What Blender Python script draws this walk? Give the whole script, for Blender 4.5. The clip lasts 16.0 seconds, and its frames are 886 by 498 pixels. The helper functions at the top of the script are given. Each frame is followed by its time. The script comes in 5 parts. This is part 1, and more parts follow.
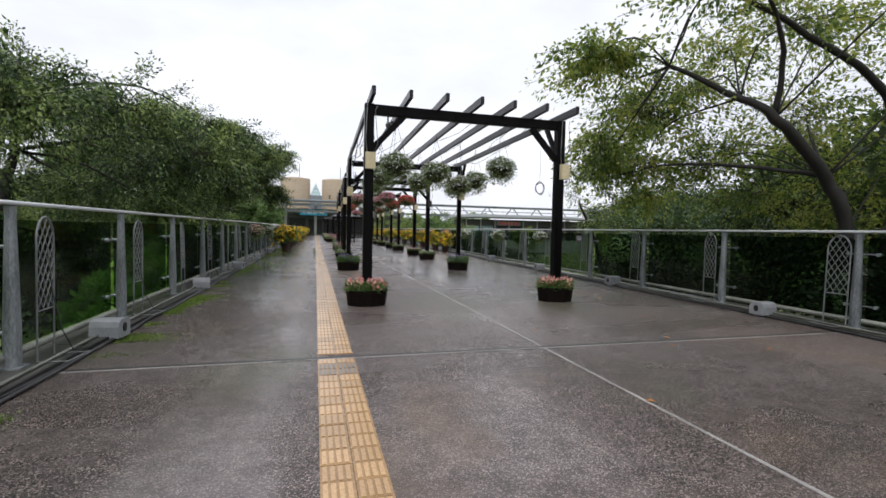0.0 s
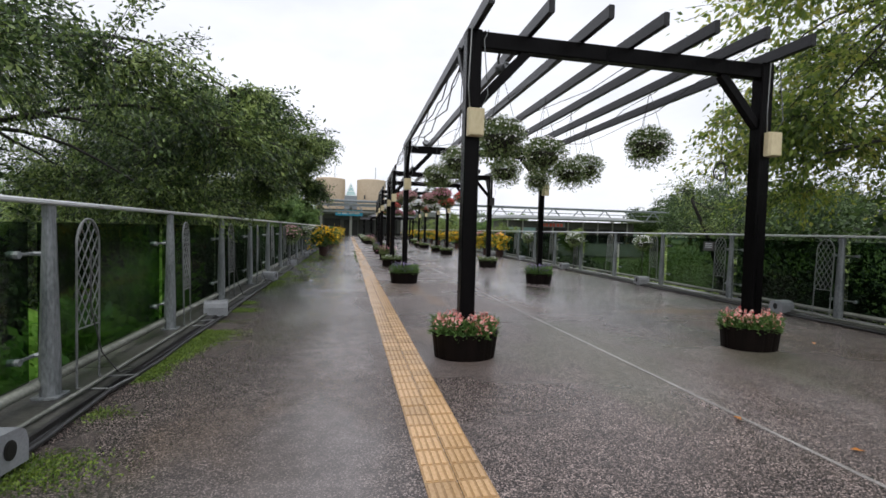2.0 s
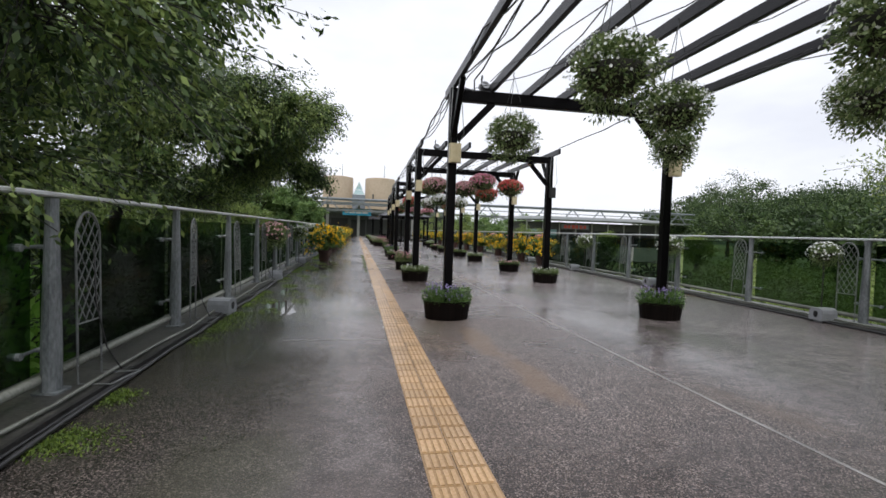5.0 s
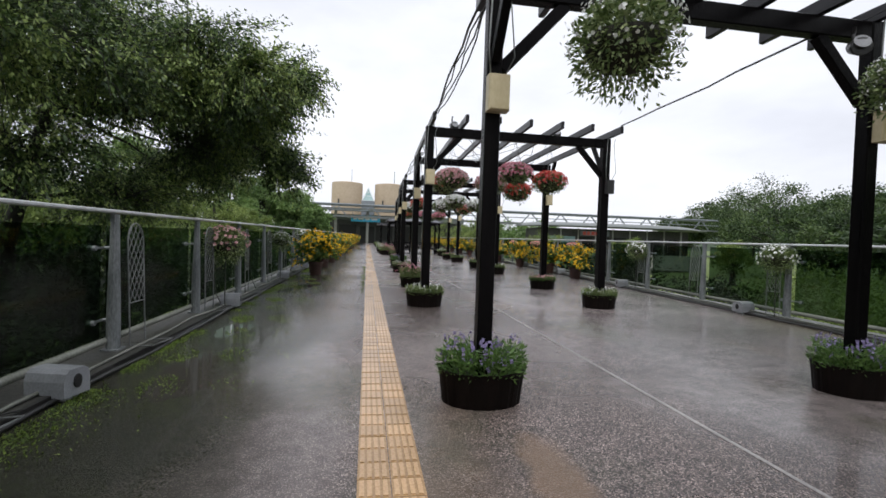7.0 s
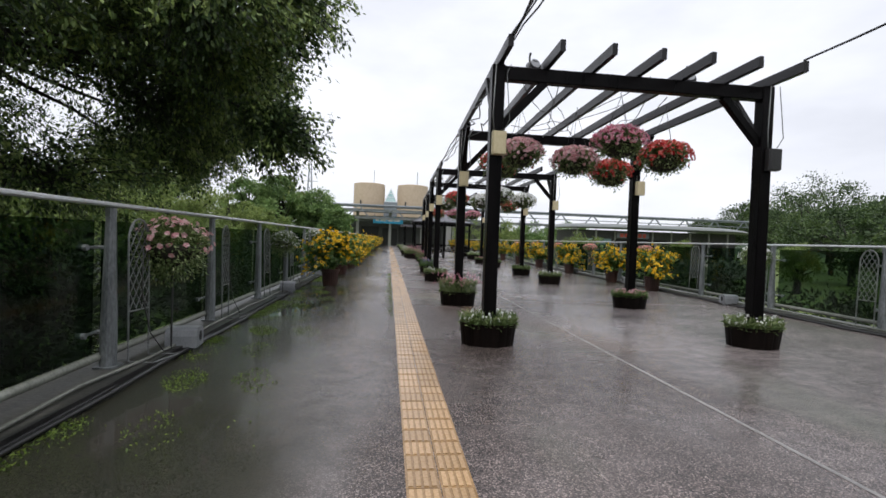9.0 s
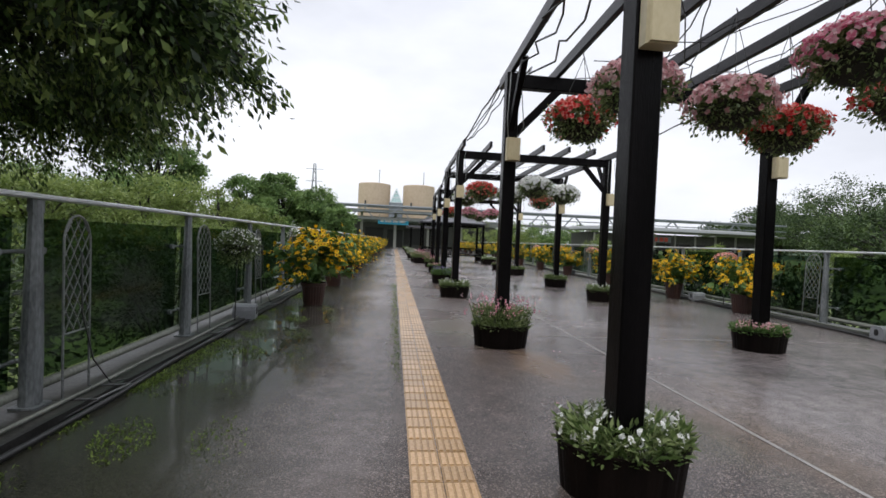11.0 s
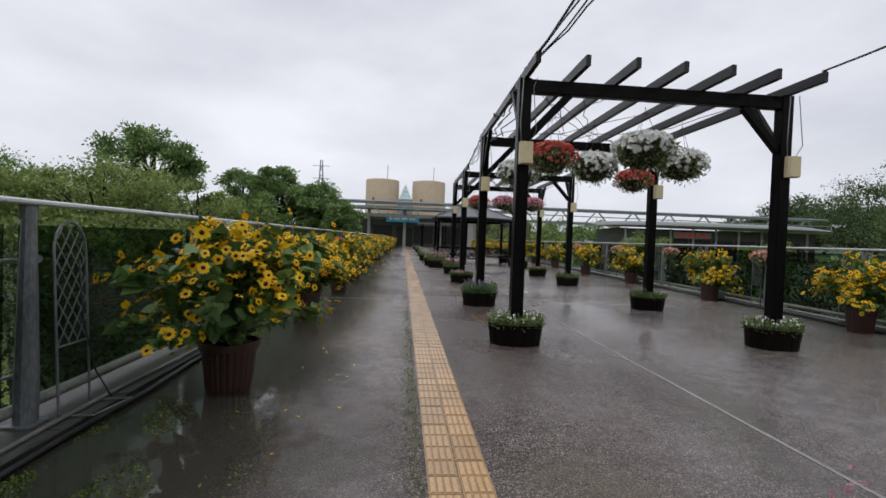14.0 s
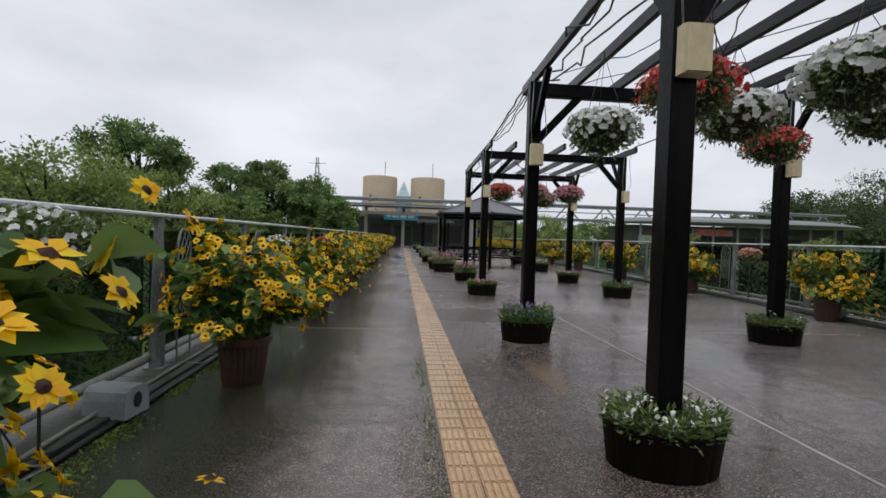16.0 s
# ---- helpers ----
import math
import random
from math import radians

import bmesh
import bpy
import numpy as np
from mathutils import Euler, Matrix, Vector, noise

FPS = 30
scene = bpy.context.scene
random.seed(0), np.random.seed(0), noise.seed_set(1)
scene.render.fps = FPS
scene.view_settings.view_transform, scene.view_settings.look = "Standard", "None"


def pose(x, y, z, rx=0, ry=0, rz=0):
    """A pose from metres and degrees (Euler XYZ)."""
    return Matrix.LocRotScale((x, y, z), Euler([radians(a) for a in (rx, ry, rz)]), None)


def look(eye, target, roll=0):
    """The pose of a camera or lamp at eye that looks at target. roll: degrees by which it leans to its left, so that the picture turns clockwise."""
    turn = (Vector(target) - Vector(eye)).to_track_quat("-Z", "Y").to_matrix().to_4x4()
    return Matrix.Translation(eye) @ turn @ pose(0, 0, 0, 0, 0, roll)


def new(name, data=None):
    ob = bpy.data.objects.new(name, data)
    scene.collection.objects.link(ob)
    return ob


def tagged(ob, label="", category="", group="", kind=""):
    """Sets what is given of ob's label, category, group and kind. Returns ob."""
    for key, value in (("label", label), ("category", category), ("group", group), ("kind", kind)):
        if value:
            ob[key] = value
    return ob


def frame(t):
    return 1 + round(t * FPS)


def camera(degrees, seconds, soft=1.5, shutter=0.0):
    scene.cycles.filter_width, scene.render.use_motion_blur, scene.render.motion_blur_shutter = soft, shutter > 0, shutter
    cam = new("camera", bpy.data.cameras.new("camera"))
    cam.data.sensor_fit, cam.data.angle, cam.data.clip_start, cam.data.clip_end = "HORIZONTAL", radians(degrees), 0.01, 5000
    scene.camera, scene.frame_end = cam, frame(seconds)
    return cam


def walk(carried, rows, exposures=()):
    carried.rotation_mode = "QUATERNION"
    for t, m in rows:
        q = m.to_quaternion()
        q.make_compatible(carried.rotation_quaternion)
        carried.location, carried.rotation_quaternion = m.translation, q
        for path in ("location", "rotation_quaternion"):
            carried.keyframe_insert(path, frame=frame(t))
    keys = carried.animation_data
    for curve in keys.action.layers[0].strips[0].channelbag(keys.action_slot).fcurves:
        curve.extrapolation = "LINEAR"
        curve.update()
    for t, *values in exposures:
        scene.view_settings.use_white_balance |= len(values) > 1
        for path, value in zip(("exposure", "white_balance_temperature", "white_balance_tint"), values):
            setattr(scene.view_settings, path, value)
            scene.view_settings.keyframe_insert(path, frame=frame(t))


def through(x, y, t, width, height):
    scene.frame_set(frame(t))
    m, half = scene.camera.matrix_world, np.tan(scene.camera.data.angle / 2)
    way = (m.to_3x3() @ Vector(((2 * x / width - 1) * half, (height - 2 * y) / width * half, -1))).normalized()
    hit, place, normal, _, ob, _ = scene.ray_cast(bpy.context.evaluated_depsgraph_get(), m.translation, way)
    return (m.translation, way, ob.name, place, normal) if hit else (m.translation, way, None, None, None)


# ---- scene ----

# ---------------------------------------------------------------- camera
cam = camera(87.3, 16.0, soft=1.6)
PATH = [
    (0, (-0.029, -0.055, 1.1), (0.502, 1.871, 1.02), 1.2),
    (0.5, (-0.093, 0.666, 1.115), (0.4, 2.603, 1.039), 1.4),
    (1, (-0.155, 1.315, 1.119), (0.304, 3.26, 1.045), 1.3),
    (1.5, (-0.21, 2.02, 1.125), (0.22, 3.972, 1.047), 1.4),
    (2, (-0.347, 2.672, 1.123), (0.053, 4.63, 1.044), 1.5),
    (2.5, (-0.403, 3.342, 1.091), (-0.026, 5.304, 1.007), 1.7),
    (3, (-0.457, 3.984, 1.086), (-0.082, 5.947, 0.998), 1.6),
    (3.5, (-0.476, 4.655, 1.028), (-0.101, 6.618, 0.939), 1.5),
    (4, (-0.459, 5.331, 1.048), (-0.079, 7.292, 0.96), 2.0),
    (6.5, (-0.052, 8.631, 1.122), (0.296, 10.6, 1.073), 1.7),
    (7, (0.012, 9.315, 1.103), (0.336, 11.288, 1.056), 2.0),
    (7.5, (-0.034, 9.987, 1.097), (0.265, 11.964, 1.055), 2.1),
    (8, (-0.063, 10.674, 1.054), (0.22, 12.654, 1.019), 2.3),
    (8.5, (-0.093, 11.329, 1.07), (0.171, 13.311, 1.035), 2.3),
    (9, (-0.107, 12.004, 1.065), (0.126, 13.99, 1.025), 2.1),
    (11.5, (-0.116, 15.445, 1.095), (0.094, 17.433, 1.063), 2.5),
    (12, (-0.116, 16.120, 1.139), (0.092, 18.108, 1.106), 2.3),
    (12.5, (-0.093, 16.796, 1.112), (0.108, 18.786, 1.08), 2.3),
    (13, (-0.093, 17.494, 1.111), (0.102, 19.484, 1.08), 2.4),
    (13.5, (-0.107, 18.183, 1.116), (0.075, 20.174, 1.077), 2.2),
    (14, (-0.148, 18.863, 1.117), (0.025, 20.855, 1.073), 2.1),
    (14.5, (-0.223, 19.526, 1.112), (-0.059, 21.519, 1.071), 2.1),
    (15, (-0.246, 20.22, 1.147), (-0.073, 22.211, 1.099), 2.2),
    (15.5, (-0.273, 20.902, 1.136), (-0.094, 22.893, 1.089), 2.1),
    (16, (-0.253, 21.616, 1.131), (-0.071, 23.607, 1.08), 1.8),
]
walk(cam,
     [(t, look(eye, target, roll)) for t, eye, target, roll in PATH],
     exposures=[(0, 0.42), (4, 0.45), (7, 0.42), (9, 0.38), (11.5, 0.36), (12.5, 0.22), (14, 0.02), (16, -0.03)])

# ---------------------------------------------------------------- sky and sun
world = bpy.data.worlds.new("overcast")
scene.world = world
world.use_nodes = True
wn, wl = world.node_tree.nodes, world.node_tree.links
wn.clear()
w_out = wn.new("ShaderNodeOutputWorld")
w_bg = wn.new("ShaderNodeBackground")
w_sky = wn.new("ShaderNodeTexSky")
w_sky.sky_type = "NISHITA"
w_sky.sun_disc = False
w_sky.sun_elevation, w_sky.sun_rotation = radians(50), radians(200)
w_sky.dust_density = 4.0
w_co = wn.new("ShaderNodeTexCoord")
w_map = wn.new("ShaderNodeMapping")
w_map.inputs["Scale"].default_value = (1.0, 1.0, 2.6)
w_noise = wn.new("ShaderNodeTexNoise")
w_noise.inputs["Scale"].default_value = 1.9
w_noise.inputs["Detail"].default_value = 6
w_noise.inputs["Roughness"].default_value = 0.52
w_ramp = wn.new("ShaderNodeValToRGB")
w_ramp.color_ramp.elements[0].position, w_ramp.color_ramp.elements[0].color = 0.30, (0.645, 0.665, 0.735, 1)
w_ramp.color_ramp.elements[1].position, w_ramp.color_ramp.elements[1].color = 0.70, (0.925, 0.945, 1.02, 1)
w_dim = wn.new("ShaderNodeMixRGB")
w_dim.blend_type, w_dim.inputs[0].default_value = "MULTIPLY", 1.0
w_dim.inputs[2].default_value = (0.08, 0.08, 0.08, 1)
w_mix = wn.new("ShaderNodeMixRGB")
w_mix.inputs[0].default_value = 0.93
wl.new(w_co.outputs["Generated"], w_map.inputs[0])
wl.new(w_map.outputs[0], w_noise.inputs["Vector"])
wl.new(w_noise.outputs[0], w_ramp.inputs[0])
wl.new(w_sky.outputs[0], w_dim.inputs[1])
wl.new(w_dim.outputs[0], w_mix.inputs[1])
wl.new(w_ramp.outputs[0], w_mix.inputs[2])
wl.new(w_mix.outputs[0], w_bg.inputs[0])
w_bg.inputs[1].default_value = 1.0
wl.new(w_bg.outputs[0], w_out.inputs[0])

sun = new("sun", bpy.data.lights.new("sun", "SUN"))
sun.data.energy, sun.data.angle, sun.data.color = 0.9, radians(25), (1.0, 0.97, 0.93)
sun.matrix_world = look((0, 0, 40), (8, 22, 0))

# ---------------------------------------------------------------- materials


def nodes_of(name):
    m = bpy.data.materials.new(name)
    m.use_nodes = True
    return m, m.node_tree.nodes, m.node_tree.links, m.node_tree.nodes["Principled BSDF"]


def material(name, dark, light, rough=0.6, metal=0.0, coarse=3.0, fine=60.0, bump=0.15, rvar=0.15, stretch=(1, 1, 1), per_object=0.0, spec=0.5):
    """A surface with variation at two scales, in object space."""
    m, n, l, p = nodes_of(name)
    co, mp = n.new("ShaderNodeTexCoord"), n.new("ShaderNodeMapping")
    mp.inputs["Scale"].default_value = stretch
    a, b = n.new("ShaderNodeTexNoise"), n.new("ShaderNodeTexNoise")
    a.inputs["Scale"].default_value, a.inputs["Detail"].default_value = coarse, 4
    b.inputs["Scale"].default_value, b.inputs["Detail"].default_value = fine, 3
    mix = n.new("ShaderNodeMath")
    mix.operation = "MULTIPLY_ADD"
    mix.inputs[1].default_value = 0.45
    half = n.new("ShaderNodeMath")
    half.operation, half.inputs[1].default_value = "MULTIPLY", 0.55
    ramp = n.new("ShaderNodeValToRGB")
    ramp.color_ramp.elements[0].position, ramp.color_ramp.elements[0].color = 0.33, (*dark, 1)
    ramp.color_ramp.elements[1].position, ramp.color_ramp.elements[1].color = 0.68, (*light, 1)
    l.new(co.outputs["Object"], mp.inputs[0])
    l.new(mp.outputs[0], a.inputs["Vector"])
    l.new(mp.outputs[0], b.inputs["Vector"])
    l.new(a.outputs[0], half.inputs[0])
    l.new(b.outputs[0], mix.inputs[0])
    l.new(half.outputs[0], mix.inputs[2])
    l.new(mix.outputs[0], ramp.inputs[0])
    colour = ramp.outputs[0]
    if per_object:
        info, hsv, span = n.new("ShaderNodeObjectInfo"), n.new("ShaderNodeHueSaturation"), n.new("ShaderNodeMapRange")
        span.inputs["To Min"].default_value, span.inputs["To Max"].default_value = 1 - per_object, 1 + per_object
        l.new(info.outputs["Random"], span.inputs[0])
        l.new(span.outputs[0], hsv.inputs["Value"])
        l.new(colour, hsv.inputs["Color"])
        colour = hsv.outputs[0]
    l.new(colour, p.inputs["Base Color"])
    rr = n.new("ShaderNodeMapRange")
    rr.inputs["To Min"].default_value, rr.inputs["To Max"].default_value = max(0.03, rough - rvar), min(1, rough + rvar)
    l.new(a.outputs[0], rr.inputs[0])
    l.new(rr.outputs[0], p.inputs["Roughness"])
    p.inputs["Metallic"].default_value = metal
    p.inputs["Specular IOR Level"].default_value = spec
    if bump:
        bp = n.new("ShaderNodeBump")
        bp.inputs["Strength"].default_value, bp.inputs["Distance"].default_value = bump, 0.01
        l.new(mix.outputs[0], bp.inputs["Height"])
        l.new(bp.outputs[0], p.inputs["Normal"])
    return m


def leaf_material(name, colours, rough=0.45, through=0.3, clump=0.0):
    """Leaves or petals: a colour for each island, some light passing through."""
    m, n, l, p = nodes_of(name)
    geo, ramp = n.new("ShaderNodeNewGeometry"), n.new("ShaderNodeValToRGB")
    ramp.color_ramp.interpolation = "LINEAR"
    while len(ramp.color_ramp.elements) < len(colours):
        ramp.color_ramp.elements.new(0.5)
    for i, c in enumerate(colours):
        ramp.color_ramp.elements[i].position = i / max(1, len(colours) - 1)
        ramp.color_ramp.elements[i].color = (*c, 1)
    source = geo.outputs["Random Per Island"]
    if clump:
        co, ns, add = n.new("ShaderNodeTexCoord"), n.new("ShaderNodeTexNoise"), n.new("ShaderNodeMath")
        ns.inputs["Scale"].default_value, ns.inputs["Detail"].default_value = clump, 3
        l.new(co.outputs["Object"], ns.inputs["Vector"])
        span = n.new("ShaderNodeMapRange")
        for key, v in (("From Min", 0.36), ("From Max", 0.64), ("To Min", -0.38), ("To Max", 0.38)):
            span.inputs[key].default_value = v
        l.new(ns.outputs[0], span.inputs[0])
        add.operation = "ADD"
        l.new(source, add.inputs[0])
        l.new(span.outputs[0], add.inputs[1])
        source = add.outputs[0]
    l.new(source, ramp.inputs[0])
    l.new(ramp.outputs[0], p.inputs["Base Color"])
    p.inputs["Roughness"].default_value = rough
    tr, mx = n.new("ShaderNodeBsdfTranslucent"), n.new("ShaderNodeMixShader")
    l.new(ramp.outputs[0], tr.inputs[0])
    mx.inputs[0].default_value = through
    l.new(p.outputs[0], mx.inputs[1])
    l.new(tr.outputs[0], mx.inputs[2])
    l.new(mx.outputs[0], n["Material Output"].inputs[0])
    return m


def deck_material():
    """Wet exposed-aggregate paving: pebbles, film of water, puddles, brown stains."""
    m, n, l, p = nodes_of("wet_aggregate")
    co = n.new("ShaderNodeTexCoord")

    def noise_at(scale, detail=4, stretch=(1, 1, 1), off=0.0):
        mp, t = n.new("ShaderNodeMapping"), n.new("ShaderNodeTexNoise")
        mp.inputs["Scale"].default_value, mp.inputs["Location"].default_value = stretch, (off, off * 0.7, 0)
        t.inputs["Scale"].default_value, t.inputs["Detail"].default_value = scale, detail
        l.new(co.outputs["Object"], mp.inputs[0])
        l.new(mp.outputs[0], t.inputs["Vector"])
        return t.outputs[0]

    def span(value, a, b, lo=0.0, hi=1.0):
        r = n.new("ShaderNodeMapRange")
        r.interpolation_type = "SMOOTHSTEP"
        for key, v in (("From Min", a), ("From Max", b), ("To Min", lo), ("To Max", hi)):
            r.inputs[key].default_value = v
        l.new(value, r.inputs[0])
        return r.outputs[0]

    def math(op, a, b):
        x = n.new("ShaderNodeMath")
        x.operation = op
        for i, v in enumerate((a, b)):
            if isinstance(v, float):
                x.inputs[i].default_value = v
            else:
                l.new(v, x.inputs[i])
        return x.outputs[0]

    def blend(kind, fac, a, b):
        x = n.new("ShaderNodeMixRGB")
        x.blend_type = kind
        for i, v in enumerate((fac, a, b)):
            if isinstance(v, (float, tuple)):
                x.inputs[i].default_value = v
            else:
                l.new(v, x.inputs[i])
        return x.outputs[0]

    vor = n.new("ShaderNodeTexVoronoi")
    vor.inputs["Scale"].default_value = 132
    l.new(co.outputs["Object"], vor.inputs["Vector"])
    stone = n.new("ShaderNodeValToRGB")
    e = stone.color_ramp.elements
    e[0].position, e[0].color = 0.0, (0.034, 0.025, 0.023, 1)
    e[1].position, e[1].color = 1.0, (0.60, 0.485, 0.440, 1)
    e.new(0.55).color = (0.165, 0.128, 0.116, 1)
    sep = n.new("ShaderNodeSeparateColor")
    l.new(vor.outputs["Color"], sep.inputs[0])
    l.new(sep.outputs[0], stone.inputs[0])
    gap = span(vor.outputs["Distance"], 0.35, 0.75)
    pebbles = blend("MIX", gap, stone.outputs[0], (0.013, 0.010, 0.010, 1))
    sepc = n.new("ShaderNodeSeparateXYZ")
    l.new(co.outputs["Object"], sepc.inputs[0])
    # the trodden lane beside the tactile strip is smooth, the margins keep their pebbles
    off = math("ABSOLUTE", math("ADD", sepc.outputs[0], 0.48), 0.0)
    lane = span(math("ADD", off, math("MULTIPLY", math("SUBTRACT", noise_at(1.3, 5, (1, 0.4, 1), 7.0), 0.5), 0.9)), 0.18, 0.55, 1.0, 0.0)
    film = math("MAXIMUM", math("MULTIPLY", span(noise_at(0.55, 5, (1, 0.45, 1), 3.0), 0.46, 0.64), 0.50), math("MULTIPLY", lane, 0.72))
    # past the white line the paving is smoother and holds more water
    far_side = math("MULTIPLY", span(math("ADD", sepc.outputs[0], math("MULTIPLY", math("SUBTRACT", noise_at(0.8, 5, (1, 0.5, 1), 61.0), 0.5), 2.4)), 1.9, 3.0), span(sepc.outputs[1], 7.0, 10.0))
    film = math("MAXIMUM", film, math("MULTIPLY", far_side, 0.80))
    # the film's pale neutral grey has some of the reflected sky painted in
    worn = blend("MIX", math("MULTIPLY", film, 0.80), pebbles, (0.240, 0.212, 0.208, 1))
    patches = span(noise_at(0.33, 6, (1, 0.6, 1), 9.0), 0.35, 0.7, 0.72, 1.25)
    worn = blend("MULTIPLY", 1.0, worn, patches)
    # broad damp streaks that lie across the walkway, darker and browner off the trodden lane
    streak = span(noise_at(0.75, 5, (0.35, 1.0, 1), 52.0), 0.46, 0.64)
    worn = blend("MIX", math("MULTIPLY", streak, 0.42), worn, (0.075, 0.056, 0.047, 1))
    pale = span(noise_at(0.6, 5, (0.30, 0.9, 1), 71.0), 0.55, 0.68)
    worn = blend("MIX", math("MULTIPLY", pale, 0.20), worn, (0.235, 0.200, 0.180, 1))
    rust = span(noise_at(0.8, 5, (1, 0.4, 1), 21.0), 0.56, 0.72, 0.0, 0.55)
    worn = blend("MIX", rust, worn, (0.170, 0.118, 0.078, 1))
    grit = span(noise_at(7.0, 6, (1, 1, 1), 5.0), 0.35, 0.65, 0.82, 1.12)
    worn = blend("MULTIPLY", 1.0, worn, grit)
    green = math("MULTIPLY", span(noise_at(0.7, 5, (1, 0.5, 1), 33.0), 0.54, 0.68), 0.45)
    worn = blend("MIX", green, worn, (0.085, 0.092, 0.052, 1))
    # algae-dark margin along the ledge; further on, reflected dark trees are painted in too
    wander = math("ADD", sepc.outputs[0], math("MULTIPLY", math("SUBTRACT", noise_at(0.9, 5, (1, 0.6, 1), 41.0), 0.5), 1.6))
    margin = span(wander, -1.15, -0.15, 1.0, 0.0)
    later = span(sepc.outputs[1], 7.5, 11.0)
    margin = math("MULTIPLY", margin, math("ADD", 0.10, math("MULTIPLY", later, 0.82)))
    worn = blend("MIX", margin, worn, (0.022, 0.024, 0.013, 1))
    # standing water: blobs where the paving dips, ragged by noise
    ragged = math("ADD", math("MULTIPLY", math("SUBTRACT", noise_at(2.2, 5, (1, 0.7, 1), 14.0), 0.5), 2.6), math("MULTIPLY", math("SUBTRACT", noise_at(11.0, 4, (1, 0.7, 1), 2.0), 0.5), 0.9))
    dip = None
    for px, py, rx, ry in ((-1.32, 13.1, 0.22, 0.8), (-1.45, 14.8, 0.18, 0.6), (-1.22, 20.9, 0.34, 1.2), (-1.40, 19.1, 0.30, 0.8)):
        mp = n.new("ShaderNodeMapping")
        mp.vector_type = "POINT"
        mp.inputs["Location"].default_value = (-px / rx, -py / ry, 0)
        mp.inputs["Scale"].default_value = (1 / rx, 1 / ry, 0)
        ln = n.new("ShaderNodeVectorMath")
        ln.operation = "LENGTH"
        l.new(co.outputs["Object"], mp.inputs[0])
        l.new(mp.outputs[0], ln.inputs[0])
        dip = ln.outputs["Value"] if dip is None else math("MINIMUM", dip, ln.outputs["Value"])
    for px, py, rx, ry in ((0.92, 11.2, 0.17, 0.55), (1.05, 10.1, 0.15, 0.8), (1.25, 18.9, 0.24, 0.7), (4.6, 8.8, 1.1, 0.22), (1.0, 25.4, 0.18, 0.5)):
        mp, ln = n.new("ShaderNodeMapping"), n.new("ShaderNodeVectorMath")
        mp.inputs["Location"].default_value, mp.inputs["Scale"].default_value = (-px / rx, -py / ry, 0), (1 / rx, 1 / ry, 0)
        ln.operation = "LENGTH"
        l.new(co.outputs["Object"], mp.inputs[0])
        l.new(mp.outputs[0], ln.inputs[0])
        worn = blend("MIX", span(math("ADD", ln.outputs["Value"], math("MULTIPLY", ragged, 0.75)), 0.5, 1.15, 0.7, 0.0), worn, (0.215, 0.140, 0.088, 1))
    pools = span(math("ADD", dip, ragged), 0.70, 1.05, 1.0, 0.0)
    thin = span(noise_at(0.42, 4, (1.2, 0.5, 1), 14.0), 0.52, 0.70, 0.0, 0.45)
    puddle = math("MAXIMUM", pools, thin)
    colour = blend("MIX", math("MULTIPLY", puddle, 0.5), worn, (0.075, 0.067, 0.061, 1))
    l.new(colour, p.inputs["Base Color"])
    base_rough = math("SUBTRACT", 0.36, math("ADD", math("MULTIPLY", film, 0.20), math("MULTIPLY", streak, 0.13)))
    rough = math("MAXIMUM", math("SUBTRACT", math("SUBTRACT", base_rough, math("MULTIPLY", margin, 0.20)), math("MULTIPLY", puddle, 0.36)), 0.045)
    l.new(rough, p.inputs["Roughness"])
    p.inputs["IOR"].default_value = 1.42
    bp = n.new("ShaderNodeBump")
    bp.inputs["Distance"].default_value = 0.005
    l.new(math("SUBTRACT", 0.50, math("ADD", math("MULTIPLY", film, 0.24), math("MULTIPLY", puddle, 0.50))), bp.inputs["Strength"])
    l.new(math("SUBTRACT", 1.0, gap), bp.inputs["Height"])
    l.new(bp.outputs[0], p.inputs["Normal"])
    return m


def glass_material():
    m, n, l, p = nodes_of("railing_glass")
    n.remove(p)
    tr, gl, mx, fr = (n.new("ShaderNodeBsdfTransparent"), n.new("ShaderNodeBsdfGlossy"), n.new("ShaderNodeMixShader"), n.new("ShaderNodeFresnel"))
    tr.inputs[0].default_value = (0.40, 0.48, 0.42, 1)
    gl.inputs["Roughness"].default_value = 0.08
    fr.inputs[0].default_value = 1.45
    weak = n.new("ShaderNodeMath")
    weak.operation, weak.inputs[1].default_value = "MULTIPLY", 0.035
    l.new(fr.outputs[0], weak.inputs[0])
    l.new(weak.outputs[0], mx.inputs[0])
    l.new(tr.outputs[0], mx.inputs[1])
    l.new(gl.outputs[0], mx.inputs[2])
    l.new(mx.outputs[0], n["Material Output"].inputs[0])
    return m


M_DECK = deck_material()
M_GLASS = glass_material()
M_TIMBER = material("black_stained_timber", (0.0014, 0.0013, 0.0015), (0.006, 0.0052, 0.0056), 0.32, 0, 2, 40, 0.45, 0.14, (6, 6, 0.6), 0.25, 0.08)
M_TIMBER_Y = material("black_stained_rafter", (0.005, 0.005, 0.006), (0.026, 0.025, 0.028), 0.36, 0, 2, 40, 0.30, 0.14, (6, 0.5, 6), 0.25, 0.28)
M_GALV = material("galvanised_steel", (0.10, 0.112, 0.116), (0.33, 0.35, 0.36), 0.46, 0.35, 7, 70, 0.18, 0.14, (1, 1, 0.35), 0.15)
M_RAIL = material("brushed_handrail", (0.62, 0.64, 0.65), (0.84, 0.86, 0.87), 0.34, 0.4, 5, 90, 0.05, 0.1, (1, 0.1, 1))
